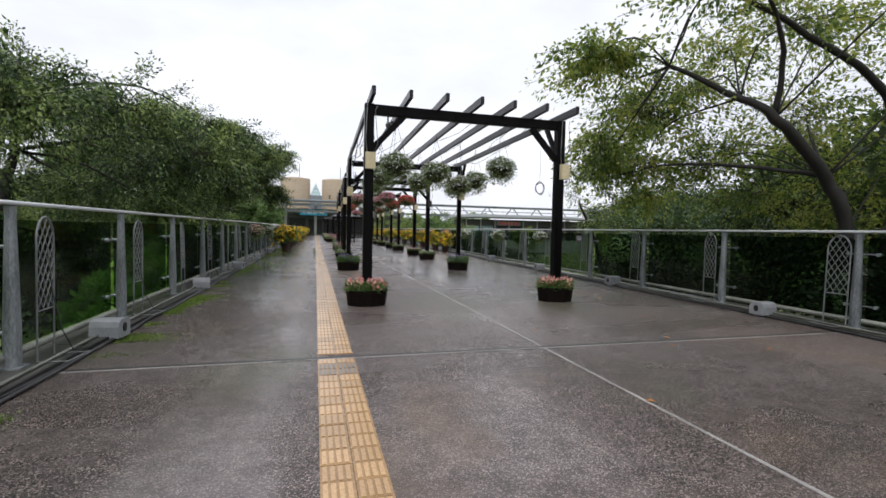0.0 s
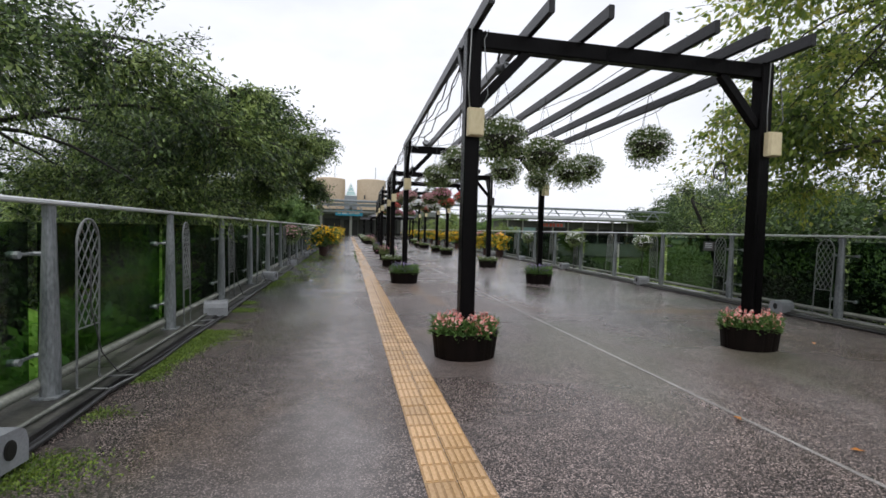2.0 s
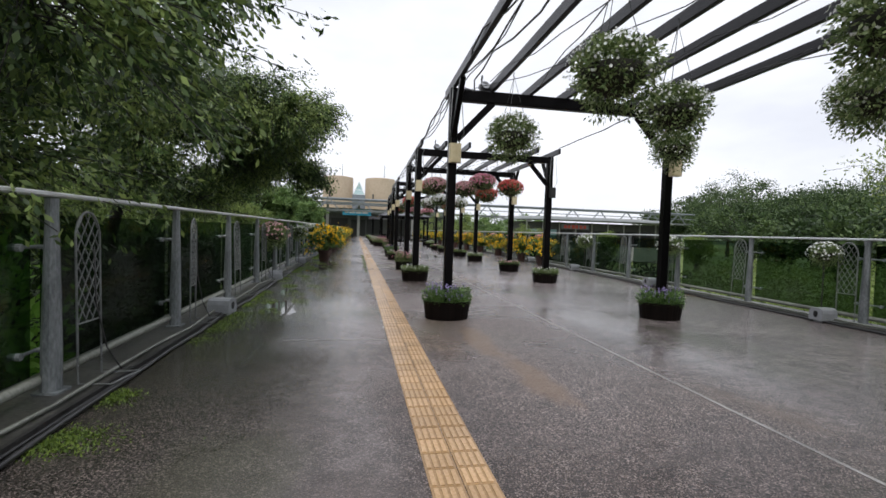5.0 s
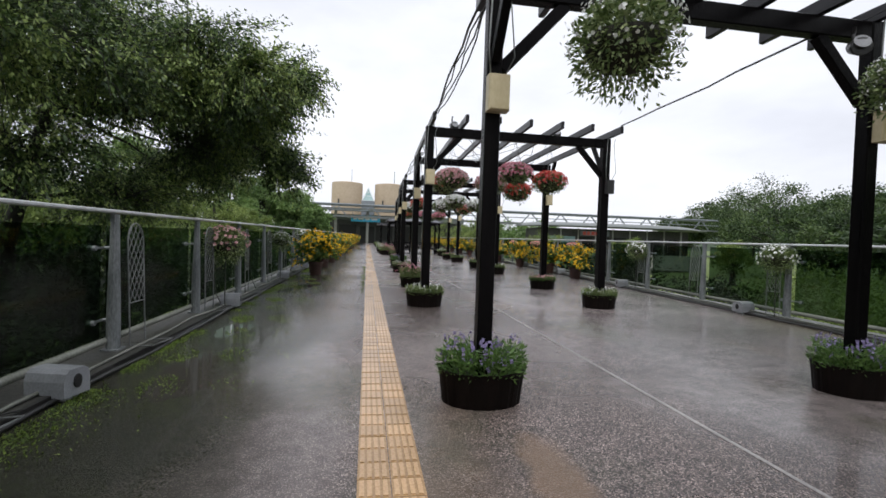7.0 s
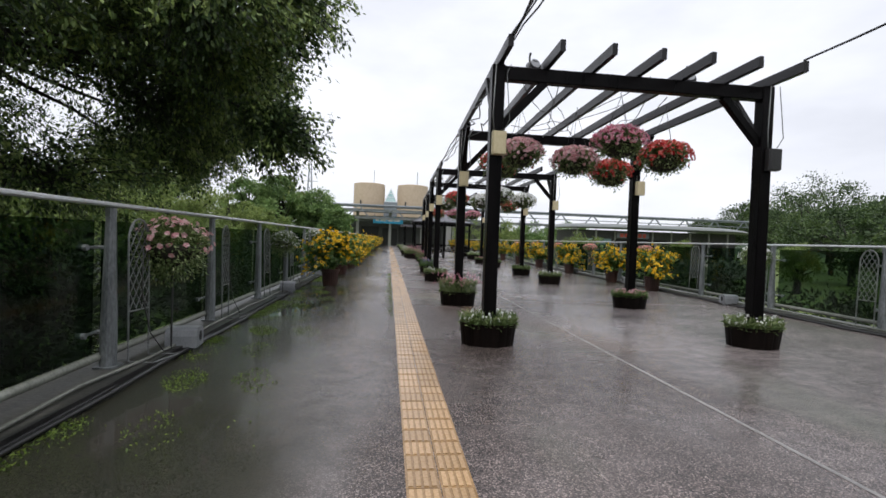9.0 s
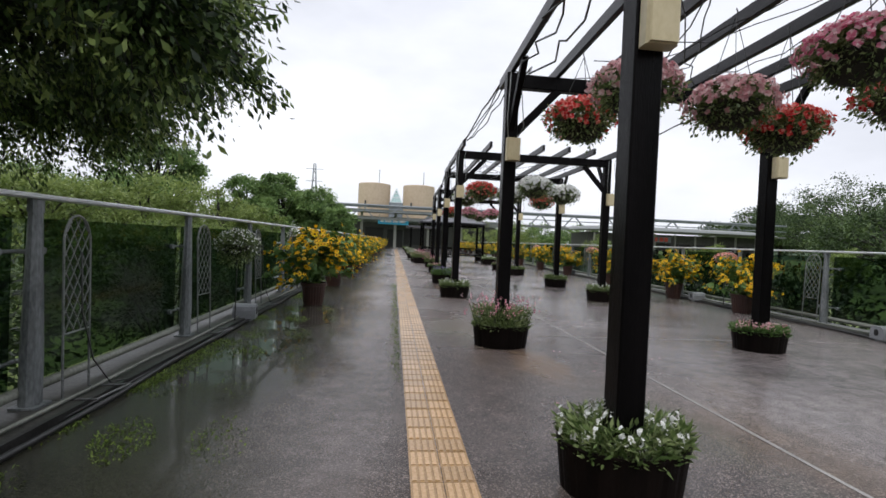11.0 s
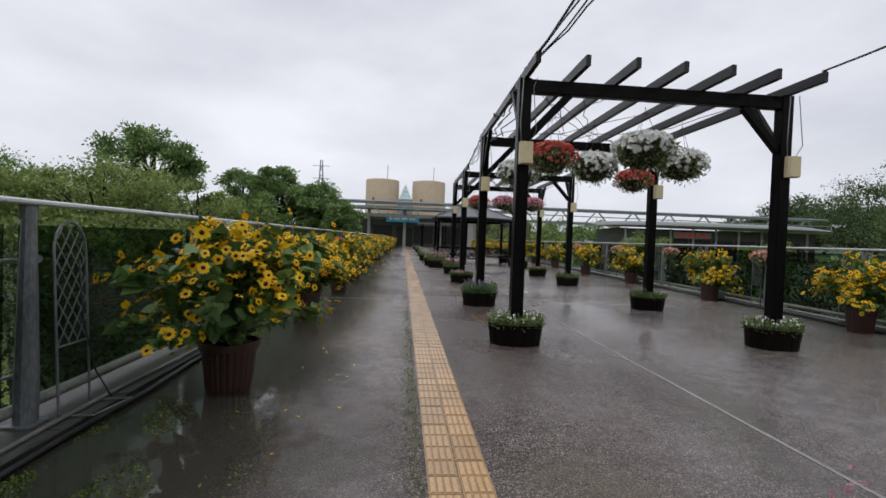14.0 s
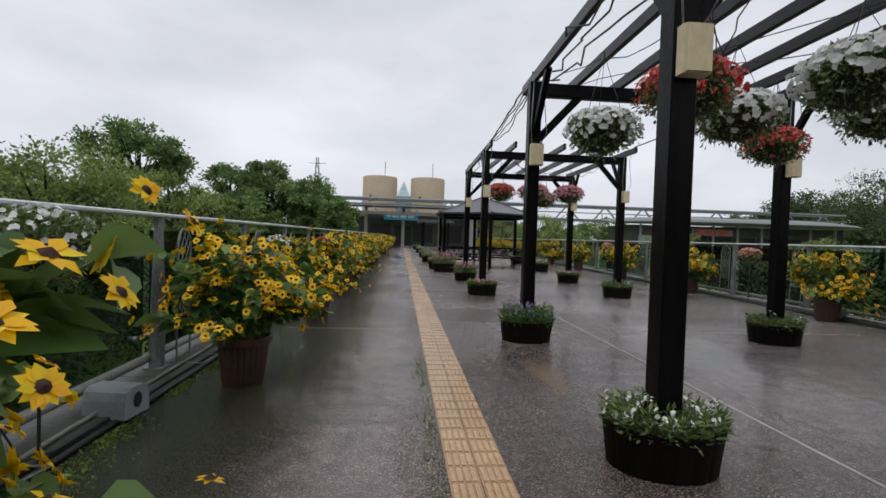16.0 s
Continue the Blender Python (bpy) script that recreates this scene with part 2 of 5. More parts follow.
M_PIPE = material("weathered_pipe", (0.12, 0.125, 0.105), (0.30, 0.31, 0.27), 0.5, 0.3, 3, 50, 0.2)
M_LEDGE = material("wet_concrete_ledge", (0.014, 0.014, 0.012), (0.105, 0.102, 0.090), 0.42, 0, 2.2, 38, 0.5, 0.26, (1, 1, 1), 0.0, 0.45)
M_CONC = material("concrete", (0.22, 0.22, 0.21), (0.36, 0.36, 0.34), 0.75, 0, 0.8, 18, 0.3)
M_CABLE = material("black_cable", (0.010, 0.010, 0.010), (0.035, 0.035, 0.035), 0.4, 0, 5, 60, 0.05)
M_WIRE = material("grey_wire", (0.10, 0.105, 0.105), (0.30, 0.31, 0.31), 0.45, 0.3, 5, 60, 0.0)
M_LAMPBOX = material("grey_lamp_housing", (0.19, 0.20, 0.21), (0.33, 0.34, 0.36), 0.40, 0, 5, 70, 0.1)
M_BLACK = material("dark_opening", (0.006, 0.006, 0.006), (0.014, 0.014, 0.014), 0.5, 0, 5, 50, 0.0)
M_BOX = material("cream_plastic_box", (0.52, 0.44, 0.26), (0.66, 0.58, 0.38), 0.42, 0, 4, 40, 0.08, 0.1, (1, 1, 0.5), 0.08)
M_TUB = material("dark_wood_tub", (0.002, 0.0015, 0.0013), (0.008, 0.005, 0.004), 0.55, 0, 3, 50, 0.4, 0.15, (5, 5, 0.7), 0.2, 0.1)
M_SOIL = material("wet_soil", (0.010, 0.008, 0.006), (0.040, 0.030, 0.022), 0.8, 0, 12, 80, 0.7)
M_POT = material("brown_plastic_pot", (0.030, 0.012, 0.009), (0.070, 0.030, 0.022), 0.42, 0, 3, 50, 0.2, 0.12, (1, 1, 0.4), 0.15)
M_TILE = material("yellow_tactile_tile", (0.44, 0.270, 0.125), (0.68, 0.460, 0.255), 0.25, 0, 2.2, 70, 0.25, 0.15, (1, 1, 1), 0.16)
M_TILE_BASE = material("dark_tile_base", (0.29, 0.175, 0.080), (0.52, 0.335, 0.165), 0.28, 0, 2.2, 60, 0.25, 0.15, (1, 1, 1), 0.13)
M_WORN = material("worn_grey_tile", (0.16, 0.14, 0.12), (0.30, 0.26, 0.22), 0.4, 0, 4, 60, 0.2)
M_LINE = material("worn_white_line", (0.15, 0.14, 0.13), (0.44, 0.42, 0.40), 0.42, 0, 2.2, 60, 0.3)
M_JOINT = material("expansion_joint", (0.010, 0.010, 0.010), (0.040, 0.038, 0.036), 0.4, 0, 4, 60, 0.4)
M_BARK = material("wet_bark", (0.006, 0.005, 0.005), (0.028, 0.024, 0.020), 0.65, 0, 5, 40, 0.8, 0.15, (3, 3, 0.8))
M_STEM = material("green_stem", (0.06, 0.10, 0.03), (0.14, 0.18, 0.06), 0.5, 0, 10, 60, 0.1)
M_GRASS = material("park_lawn", (0.065, 0.102, 0.022), (0.200, 0.262, 0.064), 0.8, 0, 0.25, 14, 0.8)
M_TANK = material("beige_tank_cladding", (0.46, 0.36, 0.26), (0.58, 0.47, 0.35), 0.7, 0, 0.15, 2.0, 0.1)
M_STEEL_FAR = material("grey_painted_steel", (0.14, 0.16, 0.18), (0.26, 0.29, 0.31), 0.5, 0.2, 0.4, 8, 0.1)
M_DARKWALL = material("dark_facade", (0.026, 0.027, 0.027), (0.095, 0.094, 0.088), 0.45, 0, 0.3, 6, 0.1)
M_ROOF = material("pale_roof_sheet", (0.10, 0.115, 0.11), (0.19, 0.205, 0.195), 0.45, 0.1, 0.2, 6, 0.1)
M_GAZROOF = material("dark_slate_roof", (0.045, 0.045, 0.052), (0.12, 0.12, 0.135), 0.35, 0, 1.5, 30, 0.3)
M_BLUE = material("blue_sign", (0.03, 0.36, 0.62), (0.06, 0.46, 0.74), 0.5, 0, 1, 20, 0.0)
M_WHITE = material("white_lettering", (0.65, 0.68, 0.70), (0.80, 0.82, 0.84), 0.5, 0, 2, 30, 0.0)
M_RED = material("red_lettering", (0.50, 0.06, 0.04), (0.66, 0.10, 0.07), 0.5, 0, 2, 30, 0.0)
M_TEAL = material("pale_teal_glazing", (0.20, 0.34, 0.34), (0.36, 0.50, 0.50), 0.2, 0, 0.4, 5, 0.0)
M_FELT = material("dark_basket_liner", (0.012, 0.012, 0.008), (0.040, 0.038, 0.025), 0.9, 0, 10, 80, 0.6)

L_TREE = leaf_material("tree_leaves", [(0.022, 0.045, 0.015), (0.055, 0.100, 0.028), (0.130, 0.200, 0.056), (0.310, 0.400, 0.120)], 0.45, 0.32, 1.1)
L_CHERRY = leaf_material("cherry_leaves", [(0.075, 0.125, 0.030), (0.175, 0.255, 0.053), (0.300, 0.380, 0.076), (0.440, 0.440, 0.100)], 0.38, 0.62, 1.0)
L_FAR = leaf_material("far_tree_leaves", [(0.090, 0.155, 0.052), (0.155, 0.250, 0.080), (0.250, 0.360, 0.125)], 0.6, 0.3, 0.35)
L_LIGHT = leaf_material("willow_leaves", [(0.130, 0.185, 0.050), (0.210, 0.280, 0.078), (0.310, 0.380, 0.120)], 0.5, 0.35, 0.5)
L_WOOD = leaf_material("park_wood_leaves", [(0.026, 0.050, 0.017), (0.054, 0.096, 0.029), (0.105, 0.156, 0.048)], 0.6, 0.25, 0.3)
L_SHRUB = leaf_material("shrub_leaves", [(0.130, 0.300, 0.045), (0.260, 0.480, 0.085), (0.380, 0.600, 0.130)], 0.45, 0.5)
# near-black greens: the dense tree shade is put into the leaf colour
L_HEDGE_SHADED = leaf_material("shaded_undergrowth", [(0.008, 0.020, 0.006), (0.020, 0.040, 0.010), (0.038, 0.066, 0.016)], 0.5, 0.2)
L_SUN = leaf_material("sunflower_leaves", [(0.055, 0.125, 0.030), (0.110, 0.205, 0.050), (0.180, 0.290, 0.085)], 0.45, 0.3)
L_BASKET = leaf_material("basket_leaves", [(0.055, 0.100, 0.026), (0.140, 0.205, 0.060), (0.330, 0.390, 0.180)], 0.5, 0.3)
L_MOSS = leaf_material("moss_and_weeds", [(0.050, 0.090, 0.014), (0.120, 0.190, 0.028), (0.220, 0.300, 0.044)], 0.6, 0.3)
F_YELLOW = leaf_material("yellow_petals", [(0.93, 0.49, 0.006), (0.95, 0.61, 0.008), (0.96, 0.73, 0.020)], 0.5, 0.30)
F_CENTRE = leaf_material("dark_disc_cluster", [(0.020, 0.008, 0.005), (0.060, 0.020, 0.010)], 0.8, 0.0)
F_WHITE = leaf_material("white_petals", [(0.80, 0.82, 0.80), (0.90, 0.90, 0.88)], 0.5, 0.25)
F_PINK = leaf_material("pink_petals", [(0.62, 0.10, 0.22), (0.82, 0.28, 0.40), (0.86, 0.52, 0.58), (0.88, 0.74, 0.74)], 0.5, 0.5)
F_BLUSH = leaf_material("blush_petals", [(0.62, 0.26, 0.30), (0.76, 0.46, 0.48), (0.84, 0.68, 0.68)], 0.5, 0.5)
F_RED = leaf_material("red_petals", [(0.50, 0.014, 0.024), (0.76, 0.045, 0.045), (0.80, 0.20, 0.15), (0.84, 0.42, 0.38)], 0.5, 0.5)
F_PURPLE = leaf_material("purple_petals", [(0.22, 0.18, 0.38), (0.36, 0.30, 0.50)], 0.5, 0.3)
F_SALMON = leaf_material("salmon_petals", [(0.66, 0.08, 0.11), (0.80, 0.27, 0.24), (0.84, 0.50, 0.44), (0.86, 0.68, 0.60)], 0.5, 0.3)

# ---------------------------------------------------------------- builders
rng = np.random.default_rng(7)


class Build:
    """Gathers simple solids into one mesh."""

    def __init__(self):
        self.v, self.f = [], []

    def add(self, verts, faces):
        k = len(self.v)
        self.v += [tuple(p) for p in verts]
        self.f += [tuple(i + k for i in f) for f in faces]
        return self

    def box(self, x0, y0, z0, x1, y1, z1, c=0.0, m=None):
        """A box; c chamfers its upright edges."""
        if c:
            ring = [(x0 + c, y0), (x1 - c, y0), (x1, y0 + c), (x1, y1 - c), (x1 - c, y1), (x0 + c, y1), (x0, y1 - c), (x0, y0 + c)]
        else:
            ring = [(x0, y0), (x1, y0), (x1, y1), (x0, y1)]
        n = len(ring)
        vs = [Vector((a, b, z0)) for a, b in ring] + [Vector((a, b, z1)) for a, b in ring]
        if m is not None:
            vs = [m @ p for p in vs]
        fs = [tuple(range(n))[::-1], tuple(range(n, 2 * n))] + [(i, (i + 1) % n, n + (i + 1) % n, n + i) for i in range(n)]
        return self.add(vs, fs)

    def bar(self, a, b, w, h, c=0.0, up=(0, 0, 1)):
        """A bar of w x h from a to b."""
        a, b = Vector(a), Vector(b)
        d = b - a
        side = d.cross(Vector(up))
        if side.length < 1e-6:
            side = Vector((1, 0, 0))
        side.normalize()
        top = side.cross(d).normalized()
        m = Matrix((( *side, ), ( *top, ), ( *d.normalized(), ))).transposed().to_4x4()
        m.translation = a
        return self.box(-w / 2, -h / 2, 0, w / 2, h / 2, d.length, c, m)

    def tube(self, pts, radii, n=8, caps=True):
        pts = [Vector(p) for p in pts]
        if not hasattr(radii, "__len__"):
            radii = [radii] * len(pts)
        vs, fs = [], []
        ref = Vector((0.31, 0.17, 0.93))
        for i, p in enumerate(pts):
            d = (pts[min(i + 1, len(pts) - 1)] - pts[max(i - 1, 0)]).normalized()
            s = d.cross(ref if abs(d.dot(ref)) < 0.95 else Vector((1, 0, 0))).normalized()
            t = s.cross(d)
            for k in range(n):
                a = 2 * math.pi * k / n
                vs.append(p + (s * math.cos(a) + t * math.sin(a)) * radii[i])
        for i in range(len(pts) - 1):
            for k in range(n):
                fs.append((i * n + k, i * n + (k + 1) % n, (i + 1) * n + (k + 1) % n, (i + 1) * n + k))
        if caps:
            fs.append(tuple(range(n))[::-1])
            fs.append(tuple(range((len(pts) - 1) * n, len(pts) * n)))
        return self.add(vs, fs)

    def turned(self, profile, n=20, sx=1.0, sy=1.0, at=(0, 0, 0), phase=0.0):
        """A solid of revolution from (radius, z) pairs."""
        vs, fs = [], []
        for r, z in profile:
            for k in range(n):
                a = 2 * math.pi * (k + phase) / n
                vs.append((at[0] + r * sx * math.cos(a), at[1] + r * sy * math.sin(a), at[2] + z))
        for i in range(len(profile) - 1):
            for k in range(n):
                fs.append((i * n + k, i * n + (k + 1) % n, (i + 1) * n + (k + 1) % n, (i + 1) * n + k))
        fs.append(tuple(range(n))[::-1])
        fs.append(tuple(range((len(profile) - 1) * n, len(profile) * n)))
        return self.add(vs, fs)

    def mesh(self, name, mat, smooth=False):
        me = bpy.data.meshes.new(name)
        me.from_pydata(self.v, [], self.f)
        me.materials.append(mat)
        if smooth:
            me.shade_smooth()
        me.update()
        return me


def part(name, build, mat, parent=None, label="", smooth=False):
    me = build.mesh(name, mat, smooth) if isinstance(build, Build) else build
    ob = new(name, me)
    if parent is not None:
        ob.parent = parent
    if label:
        tagged(ob, label)
    if name in ("foliage", "blossom", "stem", "disc", "crown"):
        ob["kind"] = "stuff"
    return ob


def thing(name, label, category, at=(0, 0, 0), turn=0.0, group="", kind=""):
    ob = new(name)
    ob.matrix_basis = pose(*at, 0, 0, turn)
    return tagged(ob, label, category, group, kind)


def solid(name, build, mat, label="", category="", group="", kind="", smooth=False):
    return tagged(part(name, build, mat, smooth=smooth), label, category, group, kind)


def unit(a):
    return a / np.maximum(np.linalg.norm(a, axis=1, keepdims=True), 1e-9)


def blades(name, mat, p, t, nrm, length, width, fold=0.12, tip=0.5):
    """Many small pointed leaves: p roots, t directions, nrm facing."""
    n = len(p)
    t = unit(t)
    s = unit(np.cross(t, nrm))
    u = np.cross(s, t)
    length, width = np.broadcast_to(length, (n,))[:, None], np.broadcast_to(width, (n,))[:, None]
    mid = p + t * length * tip - u * length * fold
    v = np.empty((n, 4, 3))
    v[:, 0], v[:, 1], v[:, 2], v[:, 3] = p, mid + s * width / 2 + u * width * 0.2, p + t * length, mid - s * width / 2 + u * width * 0.2
    me = bpy.data.meshes.new(name)
    me.vertices.add(4 * n)
    me.vertices.foreach_set("co", v.ravel())
    me.loops.add(4 * n)
    me.loops.foreach_set("vertex_index", np.arange(4 * n))
    me.polygons.add(n)
    me.polygons.foreach_set("loop_start", np.arange(0, 4 * n, 4))
    me.polygons.foreach_set("loop_total", np.full(n, 4))
    me.update(calc_edges=True)
    me.materials.append(mat)
    return me


def random_dirs(n, up=0.0):
    d = rng.normal(size=(n, 3))
    d[:, 2] += up
    return unit(d)


def fan(name, mat, centres, facing, radius, petals=5, width=0.8, cup=0.2):
    """Flower heads: petals set round each centre."""
    n = len(centres)
    facing = unit(facing)
    a = unit(np.cross(facing, random_dirs(n)))
    b = np.cross(facing, a)
    ang = np.arange(petals) * 2 * math.pi / petals
    t = (a[:, None] * np.cos(ang)[None, :, None] + b[:, None] * np.sin(ang)[None, :, None]).reshape(-1, 3)
    f = np.repeat(facing, petals, 0)
    t = t + f * cup + rng.normal(size=t.shape) * 0.12
    r = np.repeat(np.broadcast_to(radius, (n,)), petals) * rng.uniform(0.85, 1.1, n * petals)
    return blades(name, mat, np.repeat(centres, petals, 0), t, f, r, r * width, 0.0, 0.6)


def discs(name, mat, centres, facing, radius):
    """Domed flower centres."""
    bd = Build()
    for c, f in zip(centres, unit(facing)):
        c, f = Vector(c), Vector(f)
        s = f.orthogonal().normalized()
        t = f.cross(s)
        ring = [c + (s * math.cos(k * 1.0472) + t * math.sin(k * 1.0472)) * radius for k in range(6)]
        bd.add([*ring, c + f * radius * 0.7], [(k, (k + 1) % 6, 6) for k in range(6)])
    return bd.mesh(name, mat)


# ---------------------------------------------------------------- the ground and the deck
Y0, Y1 = -14.0, 76.0


def right_rail_x(y):
    return 6.20 + 0.033 * (y - 4)


g = Build()
step = [-400, -160, -70, -30, -12, -6, 0, 6, 12, 30, 70, 160, 400]
for i in range(len(step) - 1):
    for j in range(len(step) - 1):
        g.add([(step[i] * 4, step[j] * 4, -1.7), (step[i + 1] * 4, step[j] * 4, -1.7), (step[i + 1] * 4, step[j + 1] * 4, -1.7), (step[i] * 4, step[j + 1] * 4, -1.7)], [(0, 1, 2, 3)])
solid("ground", g, M_GRASS, "damp green park lawn below the bridge", "ground", kind="structure")

xr0, xr1 = right_rail_x(Y0) + 0.2, right_rail_x(Y1) + 0.2
deck = Build()
deck.add([(-2.45, Y0, 0), (xr0, Y0, 0), (xr1, Y1, 0), (-2.45, Y1, 0), (-2.45, Y0, -0.5), (xr0, Y0, -0.5), (xr1, Y1, -0.5), (-2.45, Y1, -0.5)],
         [(0, 1, 2, 3), (7, 6, 5, 4), (0, 4, 5, 1), (1, 5, 6, 2), (2, 6, 7, 3), (3, 7, 4, 0)])
solid("bridge_deck", deck, M_DECK, "wet brown-grey exposed aggregate walkway with puddles", "pavement", kind="structure")
piers = Build()
for y in (2, 20, 38, 56, 74):
    piers.box(-1.5, y - 0.5, -1.75, 5.5, y + 0.5, -0.49)
solid("bridge_pier", piers, M_CONC, "concrete piers under the walkway", "pier", kind="structure")

lane = Build().box(2.075, Y0, -0.01, 2.103, Y1 - 6, 0.003)
solid("road_line", lane, M_LINE, "thin worn white line along the walkway", "line", kind="structure")
gap = Build()
gap.box(-1.84, 3.925, -0.01, 5.95, 3.975, 0.004)
solid("expansion_joint", gap, M_JOINT, "black rubber expansion joint across the walkway", "joint", kind="structure")
lip = Build().box(-1.84, 3.905, -0.01, 5.95, 3.922, 0.005)
solid("trim", lip, M_LINE, "pale worn edge of the expansion joint", "trim", kind="structure")

for xa, xb, yj in ((-1.0, -0.02, 11.25), (1.6, 5.9, 20.13), (-1.6, -0.02, 27.25), (0.33, 5.9, 27.25)):
    solid("trim", Build().box(xa, yj, -0.01, xb, yj + 0.007, 0.0025), M_LINE, "hairline pale joint across the walkway", "joint", kind="structure")

# ledges under the railings
for nm, side in (("ledge_left", -1), ("ledge_right", 1)):
    b = Build()
    for k in range(48):
        y, y2 = Y0 + k * 1.865, min(Y0 + k * 1.865 + 1.857, Y1)
        if side < 0:
            b.box(-2.42, y, -0.02, -1.90, y2, 0.045, 0.01)
        else:
            xa, xb = right_rail_x(y), right_rail_x(y2)
            b.add([(xa - 0.25, y, -0.02), (xa + 0.17, y, -0.02), (xb + 0.17, y2, -0.02), (xb - 0.25, y2, -0.02),
                   (xa - 0.25, y, 0.045), (xa + 0.17, y, 0.045), (xb + 0.17, y2, 0.045), (xb - 0.25, y2, 0.045)],
                  [(4, 5, 6, 7), (0, 1, 5, 4), (1, 2, 6, 5), (2, 3, 7, 6), (3, 0, 4, 7)])
    solid(nm, b, M_LEDGE, "wet dark concrete ledge under the railing", "ledge", kind="structure")

edge = Build().box(-1.898, Y0, -0.01, -1.872, Y1, 0.050)
solid("edge_trim", edge, M_JOINT, "dark weathered edge strip of the ledge", "trim", kind="structure")

# ---------------------------------------------------------------- railings
POSTS_Y = [3.95 + 1.95 * k for k in range(-8, 38)]


def post_mesh(side):
    b = Build()
    b.turned([(0.052, 0.04), (0.052, 0.30), (0.046, 0.55), (0.036, 0.95), (0.030, 1.165)], 10, 1.0, 1.15)
    b.box(-0.075, -0.075, 0.04, 0.075, 0.075, 0.055, 0.015)
    b.box(-0.016, -0.045, 1.10, 0.016, 0.045, 1.172)
    return b.mesh("post", M_GALV)


def clamp_mesh(side):
    b = Build()
    for z in (0.30, 0.92):
        b.tube([(0, 0, z), (side * 0.085, 0, z)], 0.014, 6)
        for dy in (-0.16, 0.16):
            b.tube([(side * 0.085, 0, z), (side * 0.085, dy, z)], 0.011, 6)
            b.tube([(side * 0.060, dy, z), (side * 0.120, dy, z)], 0.022, 8)
    return b.mesh("glass_clamp", M_GALV)


def railing(name, side, xat, label, top=1.187):
    root = thing(name, label, "railing", kind="structure")
    pm, cm = post_mesh(side), clamp_mesh(side)
    for y in POSTS_Y:
        o = part("post", pm, M_GALV, root)
        o.matrix_basis = pose(xat(y), y, 0) @ Matrix.Diagonal((1, 1, top / 1.187, 1))
        o = part("glass_clamp", cm, M_GALV, root)
        o.matrix_basis = pose(xat(y), y, 0)
    ys, ye = POSTS_Y[0], POSTS_Y[-1]
    b = Build().bar((xat(ys), ys, top), (xat(ye), ye, top), 0.085, 0.03, 0.008)
    part("handrail", b, M_RAIL, root, "pale brushed steel handrail")
    b = Build().tube([(xat(ys) + side * 0.05, ys, 0.125), (xat(ye) + side * 0.05, ye, 0.125)], 0.030, 10)
    part("bottom_pipe", b, M_PIPE, root, "weathered pale bottom pipe", True)
    for a, c in zip(POSTS_Y, POSTS_Y[1:]):
        x1, x2 = xat(a) + side * 0.088, xat(c) + side * 0.088
        b = Build().bar((x1, a + 0.05, 0.63), (x2, c - 0.05, 0.63), 0.010, 0.96)
        o = part("glass_pane", b, M_GLASS, root)
        o.visible_shadow = False
    return root


railing("railing_left", -1, lambda y: -2.12, "galvanised post railing with dark glass panes and steel handrail", 1.232)
railing("railing_right", 1, right_rail_x, "galvanised post railing with dark glass panes and steel handrail")


# wire trellises leaning on the posts
def trellis_build():
    b = Build()
    w, zs, r = 0.125, 0.97, 0.0075
    arch = [(0, -w, 0.05), (0, -w, zs)] + [(0, -w * math.cos(a), zs + 0.17 * math.sin(a)) for a in np.linspace(0.25, math.pi - 0.25, 9)] + [(0, w, zs), (0, w, 0.05)]
    b.tube(arch, r, 6)
    b.tube([(0, -w, 0.43), (0, w, 0.43)], r * 0.8, 5)
    part_a = b
    l = Build()
    for k in range(-4, 8):
        z0 = 0.43 + k * 0.115
        for s in (1, -1):
            pts = []
            for q in np.linspace(-1, 1, 13):
                z = z0 + (q * s + 1) * 0.20
                top = zs + 0.17 * math.sqrt(max(0, 1 - q * q))
                if 0.43 <= z <= top:
                    pts.append((0.003 * s, q * w, z))
            if len(pts) > 1:
                l.tube([pts[0], pts[-1]], 0.0042, 4)
    ft = Build()
    ft.tube([(0, -w, 0.05), (0.20, -w - 0.02, 0.052), (0.22, 0, 0.054), (0.24, w + 0.02, 0.052), (0, w, 0.05)], 0.006, 5)
    return part_a, l, ft


ta, tl, tf = trellis_build()
tm = [ta.mesh("arch", M_WIRE), tl.mesh("lattice", M_WIRE), tf.mesh("foot", M_WIRE)]


def trellis(x, y, turn, lean):
    t = thing("wire_trellis", "arched grey wire plant trellis standing against a railing post", "trellis", group="wire trellises")
    t.matrix_basis = pose(x, y, 0, 0, 0, turn) @ pose(0, 0, 0, 0, lean, 0)
    for nm, me in zip(("arch", "lattice", "foot"), tm):
        part(nm, me, M_WIRE, t)


for i, y in enumerate(POSTS_Y[8:34]):
    trellis(-2.03, y + 0.24, rng.uniform(-6, 6), rng.uniform(-2.5, 0.5))
    trellis(right_rail_x(y) - 0.09, y + 0.17, 180 + rng.uniform(-6, 6), rng.uniform(-2.5, 0.5))


# cables along the ledges
def wavy(x, y0, y1, z, amp, step=0.5, seed=0):
    r2 = np.random.default_rng(seed)
    ys = np.arange(y0, y1, step)
    return [(x(y) + r2.normal() * amp, y, z + abs(r2.normal()) * amp * 0.4) for y in ys]


